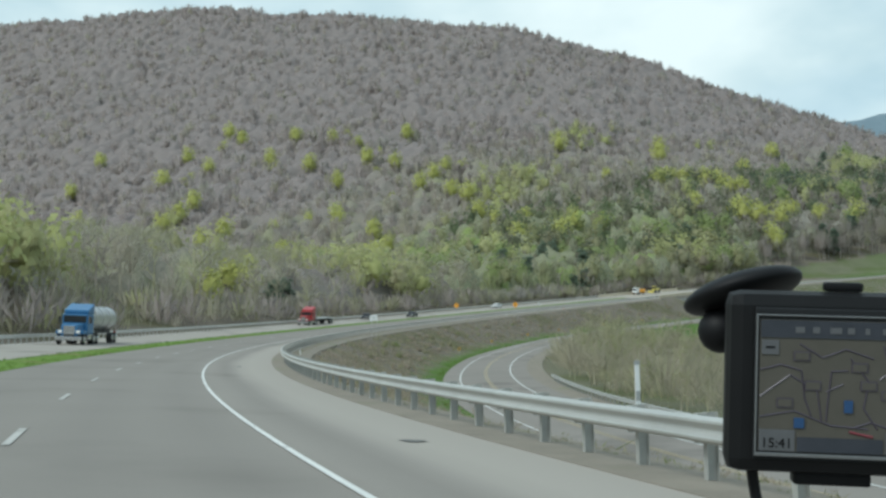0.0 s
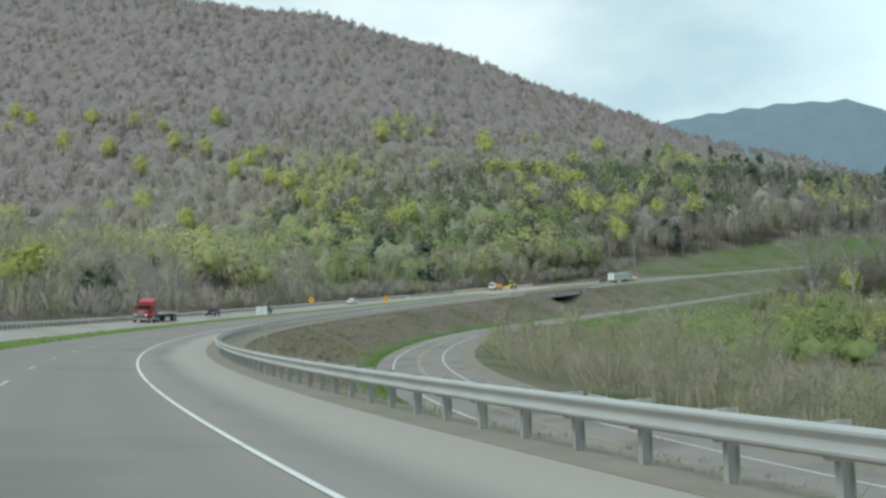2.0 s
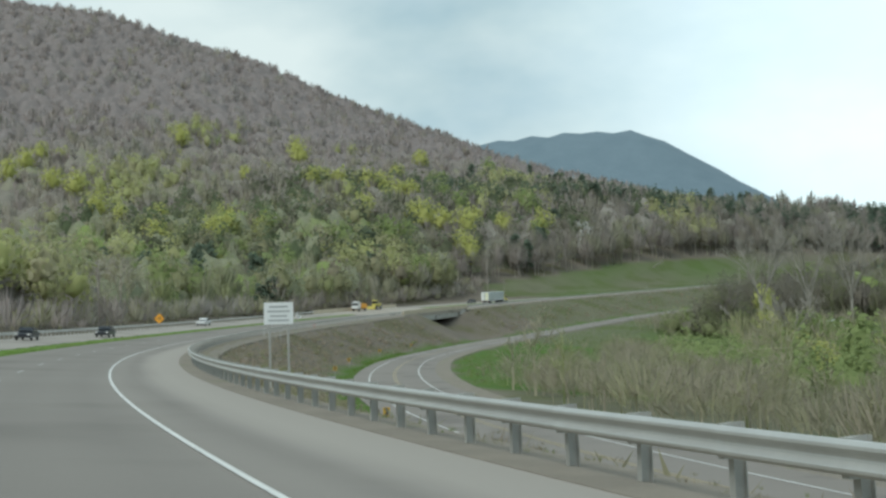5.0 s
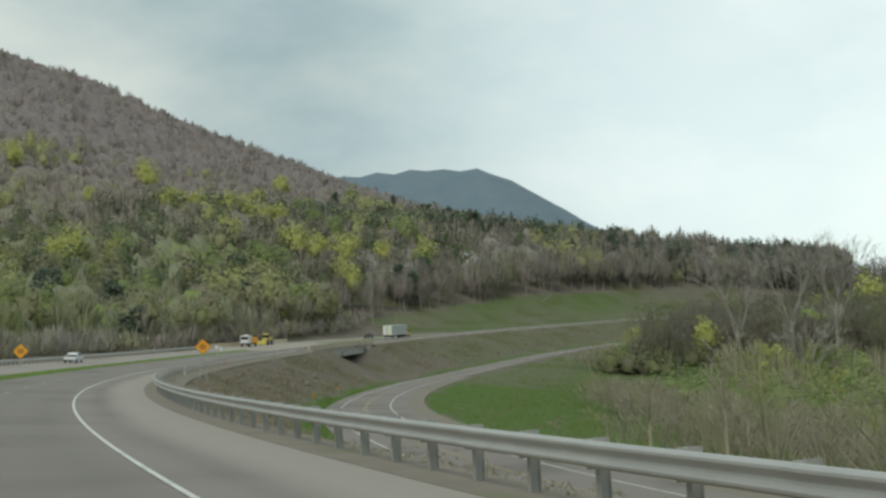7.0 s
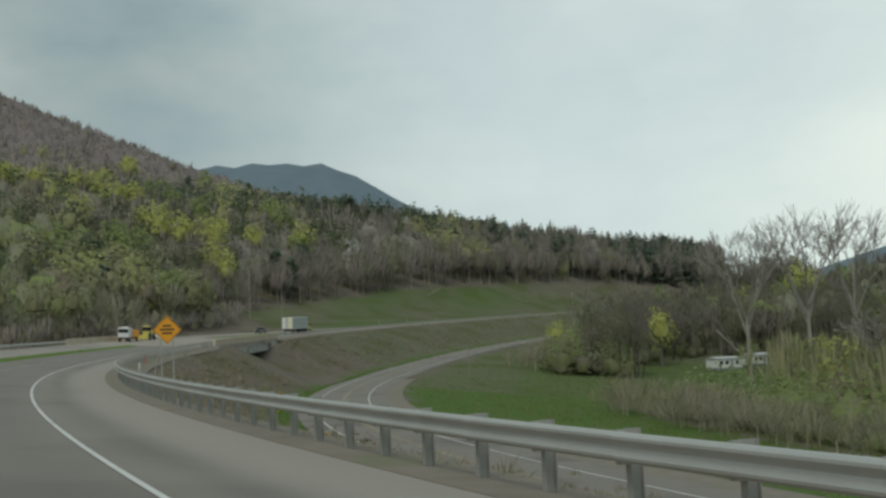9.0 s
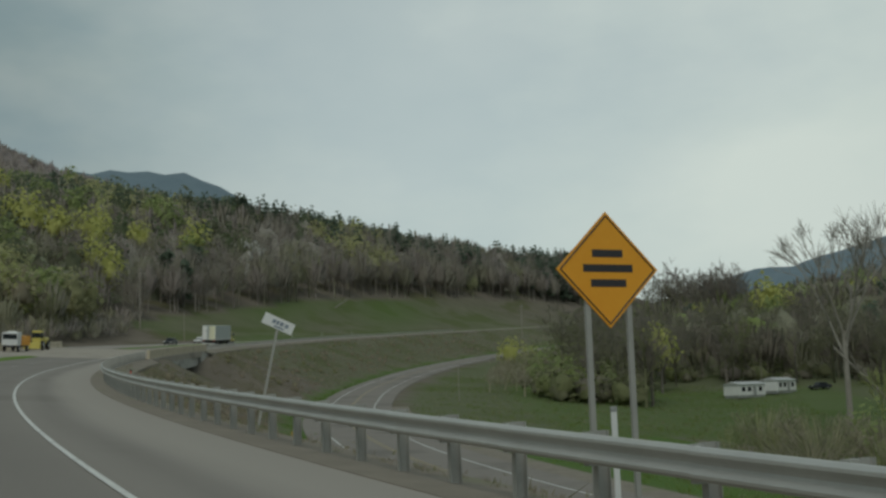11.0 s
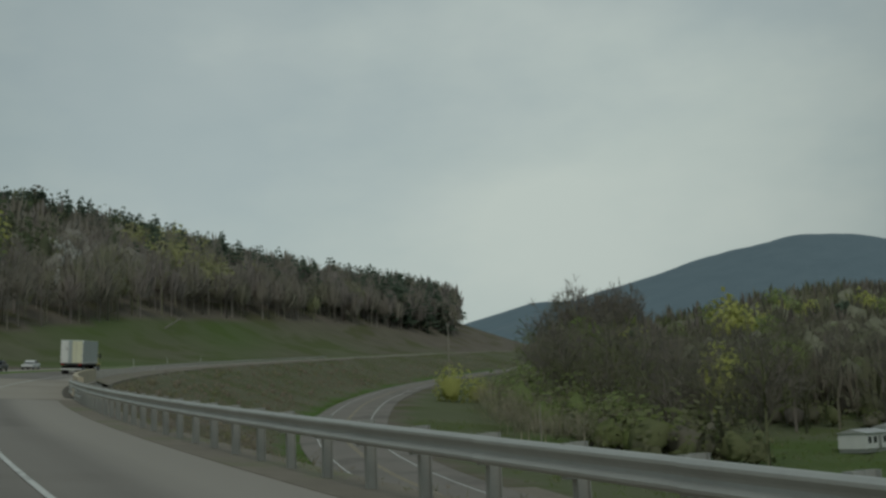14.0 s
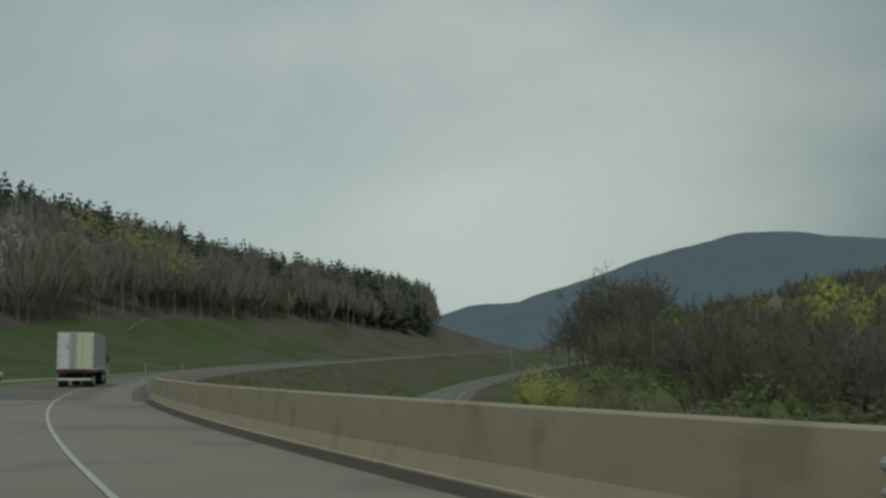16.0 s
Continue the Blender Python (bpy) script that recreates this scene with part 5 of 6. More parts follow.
def sycamore(x, y, h, seed):
    r = random.Random(seed)
    root = tagged(new("sycamore_tree"), "tall leafless sycamore with pale mottled bark", "tree", "sycamores")
    root.location = (x, y, float(land([x], [y])[0]) - 0.2)
    bm = bmesh.new()
    rod(bm, (0, 0, 0), (0.2, 0.1, h * 0.4), 0.48, 0.30, 8)
    part("trunk", bm, M_PALEBARK, root)
    for k in range(5):
        a = k * 1.26 + r.uniform(-0.3, 0.3)
        d = Vector((math.cos(a) * 0.45, math.sin(a) * 0.45, 1)).normalized()
        bm = bmesh.new()
        branching(bm, Vector((0.15, 0.08, h * r.uniform(0.28, 0.4))), d, h * 0.21, 0.2, 4, r)
        part("limb", bm, M_PALEBARK, root)
    return root


for k, (x, y, h) in enumerate(((272, 333, 36), (281, 325, 39), (292, 320, 37), (238, 300, 20))):
    sycamore(x, y, h, 200 + k)


# ---- paint and plastics ----
M_TRUCKWHITE = surf("aged_white_paint", (0.74, 0.75, 0.72), (0.84, 0.84, 0.80), 1.4, 0.45, fine=10, patch=((0.45, 0.44, 0.40), 1.2, 0.08))
M_TRUCKCREAM = surf("yellowed_white_paint", (0.72, 0.71, 0.50), (0.80, 0.79, 0.60), 1.4, 0.45, fine=10)
M_TRUCKSIDE = surf("grey_white_siding", (0.42, 0.47, 0.46), (0.52, 0.56, 0.55), 1.5, 0.4, 0.1, fine=10)
M_RUBBER = surf("rubber", (0.02, 0.02, 0.02), (0.035, 0.035, 0.034), 0.3, 0.9, fine=8)
M_BLACK = surf("black_steel", (0.025, 0.025, 0.026), (0.05, 0.05, 0.05), 0.5, 0.6, 0.2, fine=8)
M_CHROME = surf("chrome", (0.55, 0.56, 0.57), (0.7, 0.7, 0.71), 0.5, 0.22, 0.9, fine=6)
M_BLUE = surf("blue_truck_paint", (0.03, 0.12, 0.27), (0.05, 0.18, 0.36), 1.0, 0.35, 0.1, fine=6)
M_RED = surf("red_truck_paint", (0.30, 0.025, 0.03), (0.40, 0.04, 0.045), 1.0, 0.35, 0.1, fine=6)
M_YELLOWCAB = surf("yellow_cab_paint", (0.55, 0.47, 0.10), (0.65, 0.56, 0.16), 1.0, 0.4, fine=6)
M_CARDARK = surf("dark_car_paint", (0.03, 0.035, 0.045), (0.05, 0.055, 0.065), 1.0, 0.3, 0.3, fine=6)
M_CARWHITE = surf("white_car_paint", (0.62, 0.63, 0.63), (0.72, 0.73, 0.73), 1.0, 0.3, fine=6)
M_STEEL = surf("tank_steel", (0.42, 0.44, 0.45), (0.58, 0.60, 0.60), 1.2, 0.3, 0.7, fine=6)
M_WINDOW = surf("dark_vehicle_glass", (0.015, 0.02, 0.024), (0.03, 0.036, 0.04), 1.0, 0.08, fine=4, spec=0.8)
M_LAMPRED = surf("red_lamp_lens", (0.35, 0.02, 0.02), (0.45, 0.03, 0.03), 0.2, 0.25, fine=4)
M_LAMPCLEAR = surf("clear_lamp_lens", (0.75, 0.75, 0.72), (0.9, 0.9, 0.86), 0.2, 0.12, fine=4)
M_ORANGE = surf("orange_sign_sheeting", (0.80, 0.33, 0.015), (0.90, 0.42, 0.03), 1.0, 0.45, fine=12)
M_CHEVRON = surf("faded_yellow_sheeting", (0.5, 0.3, 0.03), (0.6, 0.38, 0.05), 0.5, 0.5, fine=10)
M_SIGNWHITE = surf("white_sign_sheeting", (0.66, 0.68, 0.68), (0.80, 0.81, 0.80), 0.8, 0.45, fine=8)
M_SIGNBACK = surf("sign_aluminium", (0.36, 0.37, 0.37), (0.48, 0.49, 0.49), 0.6, 0.45, 0.5, fine=8)
M_INK = surf("sign_ink", (0.02, 0.02, 0.022), (0.045, 0.045, 0.05), 0.4, 0.6, fine=6)
M_BLUEINK = surf("faded_blue_ink", (0.16, 0.2, 0.26), (0.22, 0.27, 0.33), 0.3, 0.6, fine=6)
M_WOOD = surf("weathered_pole_wood", (0.27, 0.24, 0.205), (0.4, 0.365, 0.32), 0.6, 0.9, fine=12)
M_SIDING = surf("white_siding", (0.62, 0.63, 0.62), (0.75, 0.76, 0.74), 1.0, 0.6, fine=12)
M_ROOF = surf("pale_metal_roof", (0.42, 0.43, 0.43), (0.56, 0.56, 0.55), 1.5, 0.5, 0.2, fine=10)
M_GPSBODY = surf("charcoal_plastic", (0.007, 0.0072, 0.008), (0.012, 0.0122, 0.013), 0.02, 0.5, fine=20, spec=0.2)
M_GPSBLACK = surf("black_plastic", (0.005, 0.005, 0.006), (0.009, 0.009, 0.01), 0.02, 0.55, fine=20, spec=0.2)
M_GPSBEZEL = surf("grey_bezel_plastic", (0.015, 0.016, 0.018), (0.022, 0.023, 0.025), 0.02, 0.5, fine=20, spec=0.2)
M_GPSTRIM = surf("silver_trim", (0.2, 0.205, 0.21), (0.28, 0.285, 0.29), 0.02, 0.4, 0.7, fine=10)
M_MAP = surf("map_screen", (0.082, 0.076, 0.064), (0.104, 0.096, 0.081), 0.01, 0.35, fine=8, spec=0.3)
M_MAPBAR = surf("screen_bar", (0.03, 0.035, 0.045), (0.05, 0.055, 0.07), 0.01, 0.25, fine=8)
M_MAPROAD = surf("map_road", (0.058, 0.05, 0.066), (0.075, 0.062, 0.085), 0.01, 0.3, fine=8)
M_MAPBLUE = surf("map_blue", (0.02, 0.06, 0.15), (0.03, 0.08, 0.19), 0.01, 0.3, fine=8)
M_MAPRED = surf("map_red", (0.16, 0.03, 0.04), (0.2, 0.04, 0.05), 0.01, 0.3, fine=8)
M_MAPPANEL = surf("map_panel", (0.095, 0.098, 0.105), (0.12, 0.123, 0.13), 0.01, 0.3, fine=8)


def root_at(name, label, category, m, group=""):
    ob = tagged(new(name), label, category, group)
    ob.matrix_basis = m
    return ob


# ---- vehicles (front towards +y, wheels on z = 0) ----
def wheel(parent, x, y, r, w):
    bm = bmesh.new()
    bmesh.ops.create_cone(bm, cap_ends=True, segments=20, radius1=r, radius2=r, depth=w, matrix=Matrix.Translation((x, y, r)) @ Matrix.Rotation(math.pi / 2, 4, "Y"))
    bmesh.ops.bevel(bm, geom=[e for e in bm.edges if len(e.link_faces) == 2 and min(len(f.verts) for f in e.link_faces) == 4 and max(len(f.verts) for f in e.link_faces) > 4], offset=r * 0.10, segments=2, affect="EDGES")
    tyre = part("tyre", bm, M_RUBBER, parent)
    bm = bmesh.new()
    side = 1 if x > 0 else -1
    bmesh.ops.create_cone(bm, cap_ends=True, segments=16, radius1=r * 0.58, radius2=r * 0.5, depth=0.04, matrix=Matrix.Translation((x + side * (w / 2 + 0.01), y, r)) @ Matrix.Rotation(side * math.pi / 2, 4, "Y"))
    rim = part("rim", bm, M_CHROME)
    rim.parent = tyre
    return tyre


def slab(parent, name, material, x0, y0, z0, x1, y1, z1, bevel=0.03, label=""):
    return part(name, box(bmesh.new(), x0, y0, z0, x1, y1, z1, bevel), material, parent, label)


def tractor(root, y0, paint, cap=None):
    """A bonneted lorry tractor whose rear end is at y0."""
    slab(root, "chassis", M_BLACK, -0.45, y0, 0.65, 0.45, y0 + 6.4, 0.95)
    bm = box(bmesh.new(), -1.15, y0 + 2.0, 0.95, 1.15, y0 + 4.3, 2.75, 0.12)
    part("cab", bm, paint, root)
    if cap:
        bm = box(bmesh.new(), -1.1, y0 + 1.6, 2.76, 1.1, y0 + 3.9, 3.7, 0.12)
        for v in bm.verts:
            if v.co.z > 3.3 and v.co.y > y0 + 3.2:
                v.co.z -= 0.55
        part("wind_deflector", bm, cap, root)
    bm = box(bmesh.new(), -0.85, y0 + 4.31, 0.8, 0.85, y0 + 6.2, 1.95, 0.12)
    for v in bm.verts:
        if v.co.y > y0 + 5.5:
            v.co.x *= 0.86
            if v.co.z > 1.5:
                v.co.z -= 0.15
    part("bonnet", bm, paint, root)
    slab(root, "windscreen", M_WINDOW, -1.0, y0 + 4.27, 2.0, 1.0, y0 + 4.34, 2.62, 0.01)
    for x in (-1, 1):
        slab(root, "side_window", M_WINDOW, x * 1.12, y0 + 3.3, 1.95, x * 1.17, y0 + 4.1, 2.55, 0.01)
        slab(root, "mirror", M_BLACK, x * 1.3, y0 + 4.1, 1.9, x * 1.5, y0 + 4.2, 2.5, 0.02)
        slab(root, "headlamp", M_LAMPCLEAR, x * 0.62, y0 + 6.12, 1.05, x * 0.95, y0 + 6.24, 1.3, 0.03)
        slab(root, "mudguard", paint, x * 0.72, y0 + 4.7, 0.95, x * 1.2, y0 + 6.1, 1.3, 0.1)
        slab(root, "fuel_tank", M_CHROME, x * 0.6, y0 + 2.0, 0.4, x * 1.15, y0 + 3.6, 0.94, 0.1)
        part("exhaust_stack", rod(bmesh.new(), (x * 1.05, y0 + 1.8, 1.0), (x * 1.05, y0 + 1.8, 3.6), 0.07), M_CHROME, root)
        wheel(root, x * 1.05, y0 + 5.4, 0.5, 0.28)
        for q in (0.6, 1.9):
            wheel(root, x * 0.95, y0 + q, 0.5, 0.55)
    slab(root, "grille", M_CHROME, -0.5, y0 + 6.16, 0.95, 0.5, y0 + 6.26, 1.7, 0.02)
    slab(root, "bumper", M_CHROME, -1.15, y0 + 6.25, 0.4, 1.15, y0 + 6.45, 0.75, 0.04)


def box_lorry(m):
    root = root_at("box_truck", "white box trailer truck with one yellowed rear door", "truck", m)
    L = 13.7
    slab(root, "trailer_floor", M_BLACK, -1.28, 0.05, 1.05, 1.28, L, 1.28, 0.02)
    bm = box(bmesh.new(), -1.3, 0.06, 1.285, 1.3, L, 4.1, 0.04)
    body = part("trailer_body", bm, M_TRUCKSIDE, root)
    for x0, x1, mt, lb in ((-1.25, -0.36, M_TRUCKWHITE, "white rear door"), (-0.04, 0.02, M_TRUCKSIDE, ""), (0.02, 1.25, M_TRUCKCREAM, "yellowed white rear door")):
        slab(root, "rear_door" if lb else "door_seal", mt, x0, 0.0, 1.35, x1, 0.06, 4.02, 0.015, lb)
    slab(root, "door_panel", M_TRUCKSIDE, -0.36, 0.005, 1.35, -0.04, 0.06, 4.02, 0.01, "grey strip between the doors")
    for x in (-0.42, -0.12, 0.1, 0.5):
        part("lock_rod", rod(bmesh.new(), (x, -0.03, 1.4), (x, -0.03, 3.98), 0.018, sides=6), M_GALV, root)
    for x in (-1, 1):
        for z in (1.6, 2.3, 3.0, 3.7):
            slab(root, "hinge", M_GALV, x * 1.12, -0.025, z - 0.05, x * 1.29, 0.02, z + 0.05, 0.008)
        slab(root, "corner_post", M_TRUCKWHITE, x * 1.25, 0.0, 1.3, x * 1.31, 0.1, 4.1, 0.01)
        slab(root, "tail_lamp", M_LAMPRED, x * 0.85, -0.02, 1.1, x * 1.2, 0.05, 1.24, 0.02)
        slab(root, "bumper_strut", M_BLACK, x * 0.65, 0.02, 0.55, x * 0.75, 0.14, 1.05, 0.01)
        slab(root, "mud_flap", M_RUBBER, x * 0.5, 0.55, 0.2, x * 1.2, 0.58, 0.95, 0.005)
        slab(root, "side_rail", M_TRUCKWHITE, x * 1.29, 0.3, 1.28, x * 1.325, L, 1.42, 0.008)
        for q in (1.2, 2.5):
            wheel(root, x * 0.95, q, 0.5, 0.55)
    slab(root, "under_bumper", M_TRUCKWHITE, -1.2, -0.02, 0.5, 1.2, 0.1, 0.66, 0.015, "scuffed white underrun bumper")
    slab(root, "bogie", M_BLACK, -0.6, 0.9, 0.55, 0.6, 3.0, 1.04, 0.03)
    tractor(root, L - 2.2, M_YELLOWCAB)
    return root


def tank_lorry(m, label):
    root = root_at("tank_truck", label, "truck", m, "oncoming trucks")
    bm = bmesh.new()
    bmesh.ops.create_cone(bm, cap_ends=True, segments=28, radius1=1.15, radius2=1.15, depth=9.6, matrix=Matrix.Translation((0, 5.0, 2.35)) @ Matrix.Rotation(math.pi / 2, 4, "X") @ Matrix.Diagonal((1, 0.95, 1, 1)))
    part("tank", bm, M_STEEL, root, smooth=False)
    for y in (0.6, 3.4, 6.2, 9.2):
        bm = bmesh.new()
        bmesh.ops.create_cone(bm, cap_ends=True, segments=28, radius1=1.19, radius2=1.19, depth=0.12, matrix=Matrix.Translation((0, y, 2.35)) @ Matrix.Rotation(math.pi / 2, 4, "X"))
        part("tank_band", bm, M_CHROME, root)
    slab(root, "tank_cradle", M_BLACK, -0.5, 0.3, 0.95, 0.5, 9.6, 1.25, 0.03)
    for x in (-1, 1):
        for q in (0.9, 2.2):
            wheel(root, x * 0.95, q, 0.5, 0.55)
        slab(root, "tail_lamp", M_LAMPRED, x * 0.8, 0.1, 1.0, x * 1.1, 0.18, 1.15, 0.02)
    tractor(root, 8.0, M_BLUE, M_BLUE)
    return root


def flatbed_lorry(m):
    root = root_at("flatbed_truck", "red truck tractor pulling an empty flatbed trailer", "truck", m, "oncoming trucks")
    slab(root, "deck", M_STEEL, -1.25, 0, 1.15, 1.25, 12.5, 1.35, 0.03)
    for x in (-0.5, 0.5):
        slab(root, "beam", M_BLACK, x - 0.1, 0.3, 0.75, x + 0.1, 12, 1.14, 0.02)
    for x in (-1, 1):
        for q in (0.9, 2.2):
            wheel(root, x * 0.95, q, 0.5, 0.55)
    slab(root, "headboard", M_STEEL, -1.2, 12.3, 1.36, 1.2, 12.4, 2.3, 0.02)
    tractor(root, 11.0, M_RED, M_RED)
    return root


def car(m, paint, label):
    root = root_at("car", label, "car", m, "oncoming cars")
    bm = box(bmesh.new(), -0.88, -2.25, 0.32, 0.88, 2.25, 0.95, 0.12)
    for v in bm.verts:
        if v.co.z > 0.8 and v.co.y > 1.2:
            v.co.z -= 0.14
    part("body", bm, paint, root)
    bm = box(bmesh.new(), -0.8, -1.6, 0.9, 0.8, 1.0, 1.45, 0.06)
    for v in bm.verts:
        if v.co.z > 1.2:
            v.co.x *= 0.84
            v.co.y = v.co.y * 0.68 - 0.1
    part("roof", bm, paint, root)
    for y0, y1, z in ((0.52, 1.02, 1.2), (-1.62, -1.16, 1.2)):
        bm = bmesh.new()
        vs = [bm.verts.new(c) for c in ((-0.7, y1 if y0 > 0 else y0, 0.97), (0.7, y1 if y0 > 0 else y0, 0.97), (0.6, y0 if y0 > 0 else y1, 1.41), (-0.6, y0 if y0 > 0 else y1, 1.41))]
        bm.faces.new(vs)
        bmesh.ops.solidify(bm, geom=bm.faces[:], thickness=0.03)
        part("windscreen", bm, M_WINDOW, root)
    for x in (-1, 1):
        slab(root, "side_window", M_WINDOW, x * 0.70, -1.15, 1.0, x * 0.80, 0.5, 1.34, 0.01)
        slab(root, "headlamp", M_LAMPCLEAR, x * 0.5, 2.17, 0.6, x * 0.82, 2.27, 0.75, 0.03)
        slab(root, "tail_lamp", M_LAMPRED, x * 0.55, -2.27, 0.65, x * 0.84, -2.2, 0.82, 0.03)
        for y in (-1.4, 1.4):
            wheel(root, x * 0.8, y, 0.32, 0.2)
    slab(root, "bumper", M_BLACK, -0.85, 2.2, 0.3, 0.85, 2.3, 0.45, 0.03)
    return root


def lane_pose(s, n, facing):
    """On the road surface with its slope; facing -1 for oncoming."""
    slope = (rd(s + 5, n).z - rd(s - 5, n).z) / 10
    return rd_pose(s, n, 0.02, True, 0 if facing > 0 else 180) @ Matrix.Rotation(math.atan(slope) * facing, 4, "X") @ Matrix.Rotation(math.atan(float(bank_at(s))) * facing, 4, "Y")


box_lorry(lane_pose(565.0, 1.25, 1))
tank_lorry(lane_pose(122.5, -12.6, -1), "blue tank truck with a polished steel tank in the oncoming lane")
flatbed_lorry(lane_pose(256.0, -13.2, -1))
car(lane_pose(287, -14.2, -1), M_CARDARK, "dark sedan in the oncoming lane")
car(lane_pose(310, -10.2, -1), M_CARDARK, "dark car in the oncoming inner lane")
car(lane_pose(386, -13.8, -1), M_CARWHITE, "white car in the oncoming lane")
car(lane_pose(608, -13.2, -1), M_CARWHITE, "white car in the oncoming lane beyond the bridge")
car(lane_pose(579, -10.4, -1), M_CARDARK, "dark car in the oncoming lane beyond the bridge")


def work_truck(m):
    root = root_at("work_truck", "white flat-fronted work truck with an orange body by the bridge", "truck", m)
    slab(root, "chassis", M_BLACK, -0.5, 0, 0.6, 0.5, 6.5, 0.85, 0.02)
    slab(root, "cab", M_CARWHITE, -1.1, 4.6, 0.85, 1.1, 6.5, 2.7, 0.12)
    slab(root, "windscreen", M_WINDOW, -0.95, 6.47, 1.75, 0.95, 6.53, 2.45, 0.01)
    slab(root, "body", M_ORANGE, -1.15, 0.0, 0.86, 1.15, 4.4, 2.2, 0.05)
    slab(root, "light_bar", M_LAMPCLEAR, -0.6, 5.3, 2.71, 0.6, 5.6, 2.86, 0.03)
    for x in (-1, 1):
        slab(root, "headlamp", M_LAMPCLEAR, x * 0.6, 6.46, 1.0, x * 0.95, 6.55, 1.25, 0.03)
        for q in (1.1, 5.5):
            wheel(root, x * 0.95, q, 0.46, 0.3)
    return root


def loader(m):
    root = root_at("wheel_loader", "yellow wheel loader parked by the bridge", "loader", m)
    slab(root, "engine_cover", M_YELLOWCAB, -0.9, 0, 0.9, 0.9, 2.4, 1.9, 0.12)
    slab(root, "cab", M_YELLOWCAB, -0.7, 2.3, 1.0, 0.7, 3.6, 2.9, 0.1)
    slab(root, "cab_glass", M_WINDOW, -0.72, 2.5, 1.8, 0.72, 3.62, 2.6, 0.03)
    for x in (-1, 1):
        slab(root, "lift_arm", M_YELLOWCAB, x * 0.5, 3.5, 0.8, x * 0.7, 5.4, 1.1, 0.03)
        for q in (0.8, 3.6):
            wheel(root, x * 0.95, q, 0.7, 0.45)
    bm = box(bmesh.new(), -1.2, 5.3, 0.2, 1.2, 6.1, 1.1, 0.05)
    part("bucket", bm, M_YELLOWCAB, root)
    return root


work_truck(lane_pose(503.0, -14.2, -1))
loader(lane_pose(516.0, -14.8, -1))


# ---- signs, poles and posts ----
def diamond_sign(place, turn, foot, label, posts=2):
    """A diamond work sign, its middle at place, standing on posts down to foot."""
    root = root_at("work_sign", label, "sign", Matrix.Translation(place) @ Matrix.Rotation(turn, 4, "Z"), "work signs")
    bm = bmesh.new()
    box(bm, -0.61, -0.01, -0.61, 0.61, 0.01, 0.61)
    bmesh.ops.rotate(bm, verts=bm.verts, matrix=Matrix.Rotation(math.pi / 4, 3, "Y"))
    panel = part("panel", bm, M_ORANGE, root)
    for a, b in (((-0.80, 0), (0, 0.80)), ((0, 0.80), (0.80, 0)), ((0.80, 0), (0, -0.80)), ((0, -0.80), (-0.80, 0))):
        o = part("border", rod(bmesh.new(), (a[0], -0.012, a[1]), (b[0], -0.012, b[1]), 0.012, sides=4), M_INK)
        o.parent = panel
    for z, w in ((0.24, 0.26), (0.02, 0.42), (-0.2, 0.30)):
        o = part("lettering_bar", box(bmesh.new(), -w, -0.016, z - 0.055, w, -0.011, z + 0.055), M_INK)
        o.parent = panel
    for x in ((-0.35, 0.35) if posts == 2 else (0,)):
        part("post", box(bmesh.new(), x - 0.04, 0.012, foot - place[2] - 0.3, x + 0.04, 0.07, 0.4), M_POST, root)
    return root


p = Vector((117.0, 308.5, 9.8))
diamond_sign(p, -0.66, float(land([p.x], [p.y])[0]), "orange diamond work sign on two posts behind the guardrail")
p = Vector((106.6, 329.2, 10.4))
diamond_sign(p, -0.68, rd(348.7, -11.5).z + 0.3, "orange diamond work sign on the oncoming side", 1)

p = Vector((46.6, 187.8, 4.7))
root = root_at("white_sign", "white rectangular sign on two posts behind the guardrail", "sign", Matrix.Translation(p) @ Matrix.Rotation(-0.42, 4, "Z"))
slab(root, "panel", M_SIGNWHITE, -0.6, -0.01, -0.45, 0.6, 0.01, 0.45, 0.004)
for z, w in ((0.27, 0.38), (0.08, 0.46), (-0.11, 0.34), (-0.29, 0.43)):
    slab(root, "lettering_bar", M_SIGNBACK, -w, -0.016, z - 0.035, w, -0.011, z + 0.035, 0.0)
for x in (-0.38, 0.38):
    slab(root, "post", M_POST, x - 0.04, 0.012, float(land([p.x], [p.y])[0]) - p.z - 0.3, x + 0.04, 0.08, 0.36, 0.005)

# leaning place-name blade beside the rail
p = rd(360.4, 9.3, -0.2)
root = root_at("leaning_sign", "white name blade on a leaning pale post", "sign", Matrix.Translation(p) @ Matrix.Rotation(-0.95, 4, "Z") @ Matrix.Rotation(radians(12), 4, "Y"))
slab(root, "post", M_POST, -0.038, -0.035, -0.6, 0.038, 0.035, 3.1, 0.008)
blade_ = slab(root, "blade", M_SIGNWHITE, -0.5, -0.02, -0.175, 0.5, 0.0, 0.175, 0.004)
blade_.matrix_basis = Matrix.Translation((0, -0.055, 3.02)) @ Matrix.Rotation(radians(14), 4, "Y")
for x0, x1, z, h in ((-0.2, -0.1, 0.02, 0.06), (-0.07, 0.02, 0.02, 0.06), (0.05, 0.15, 0.02, 0.06), (0.18, 0.2, 0.02, 0.06), (0.23, 0.32, 0.02, 0.06), (-0.1, 0.22, -0.11, 0.025)):
    o = part("lettering_bar", box(bmesh.new(), x0, -0.026, z - h, x1, -0.021, z + h), M_BLUEINK)
    o.parent = blade_


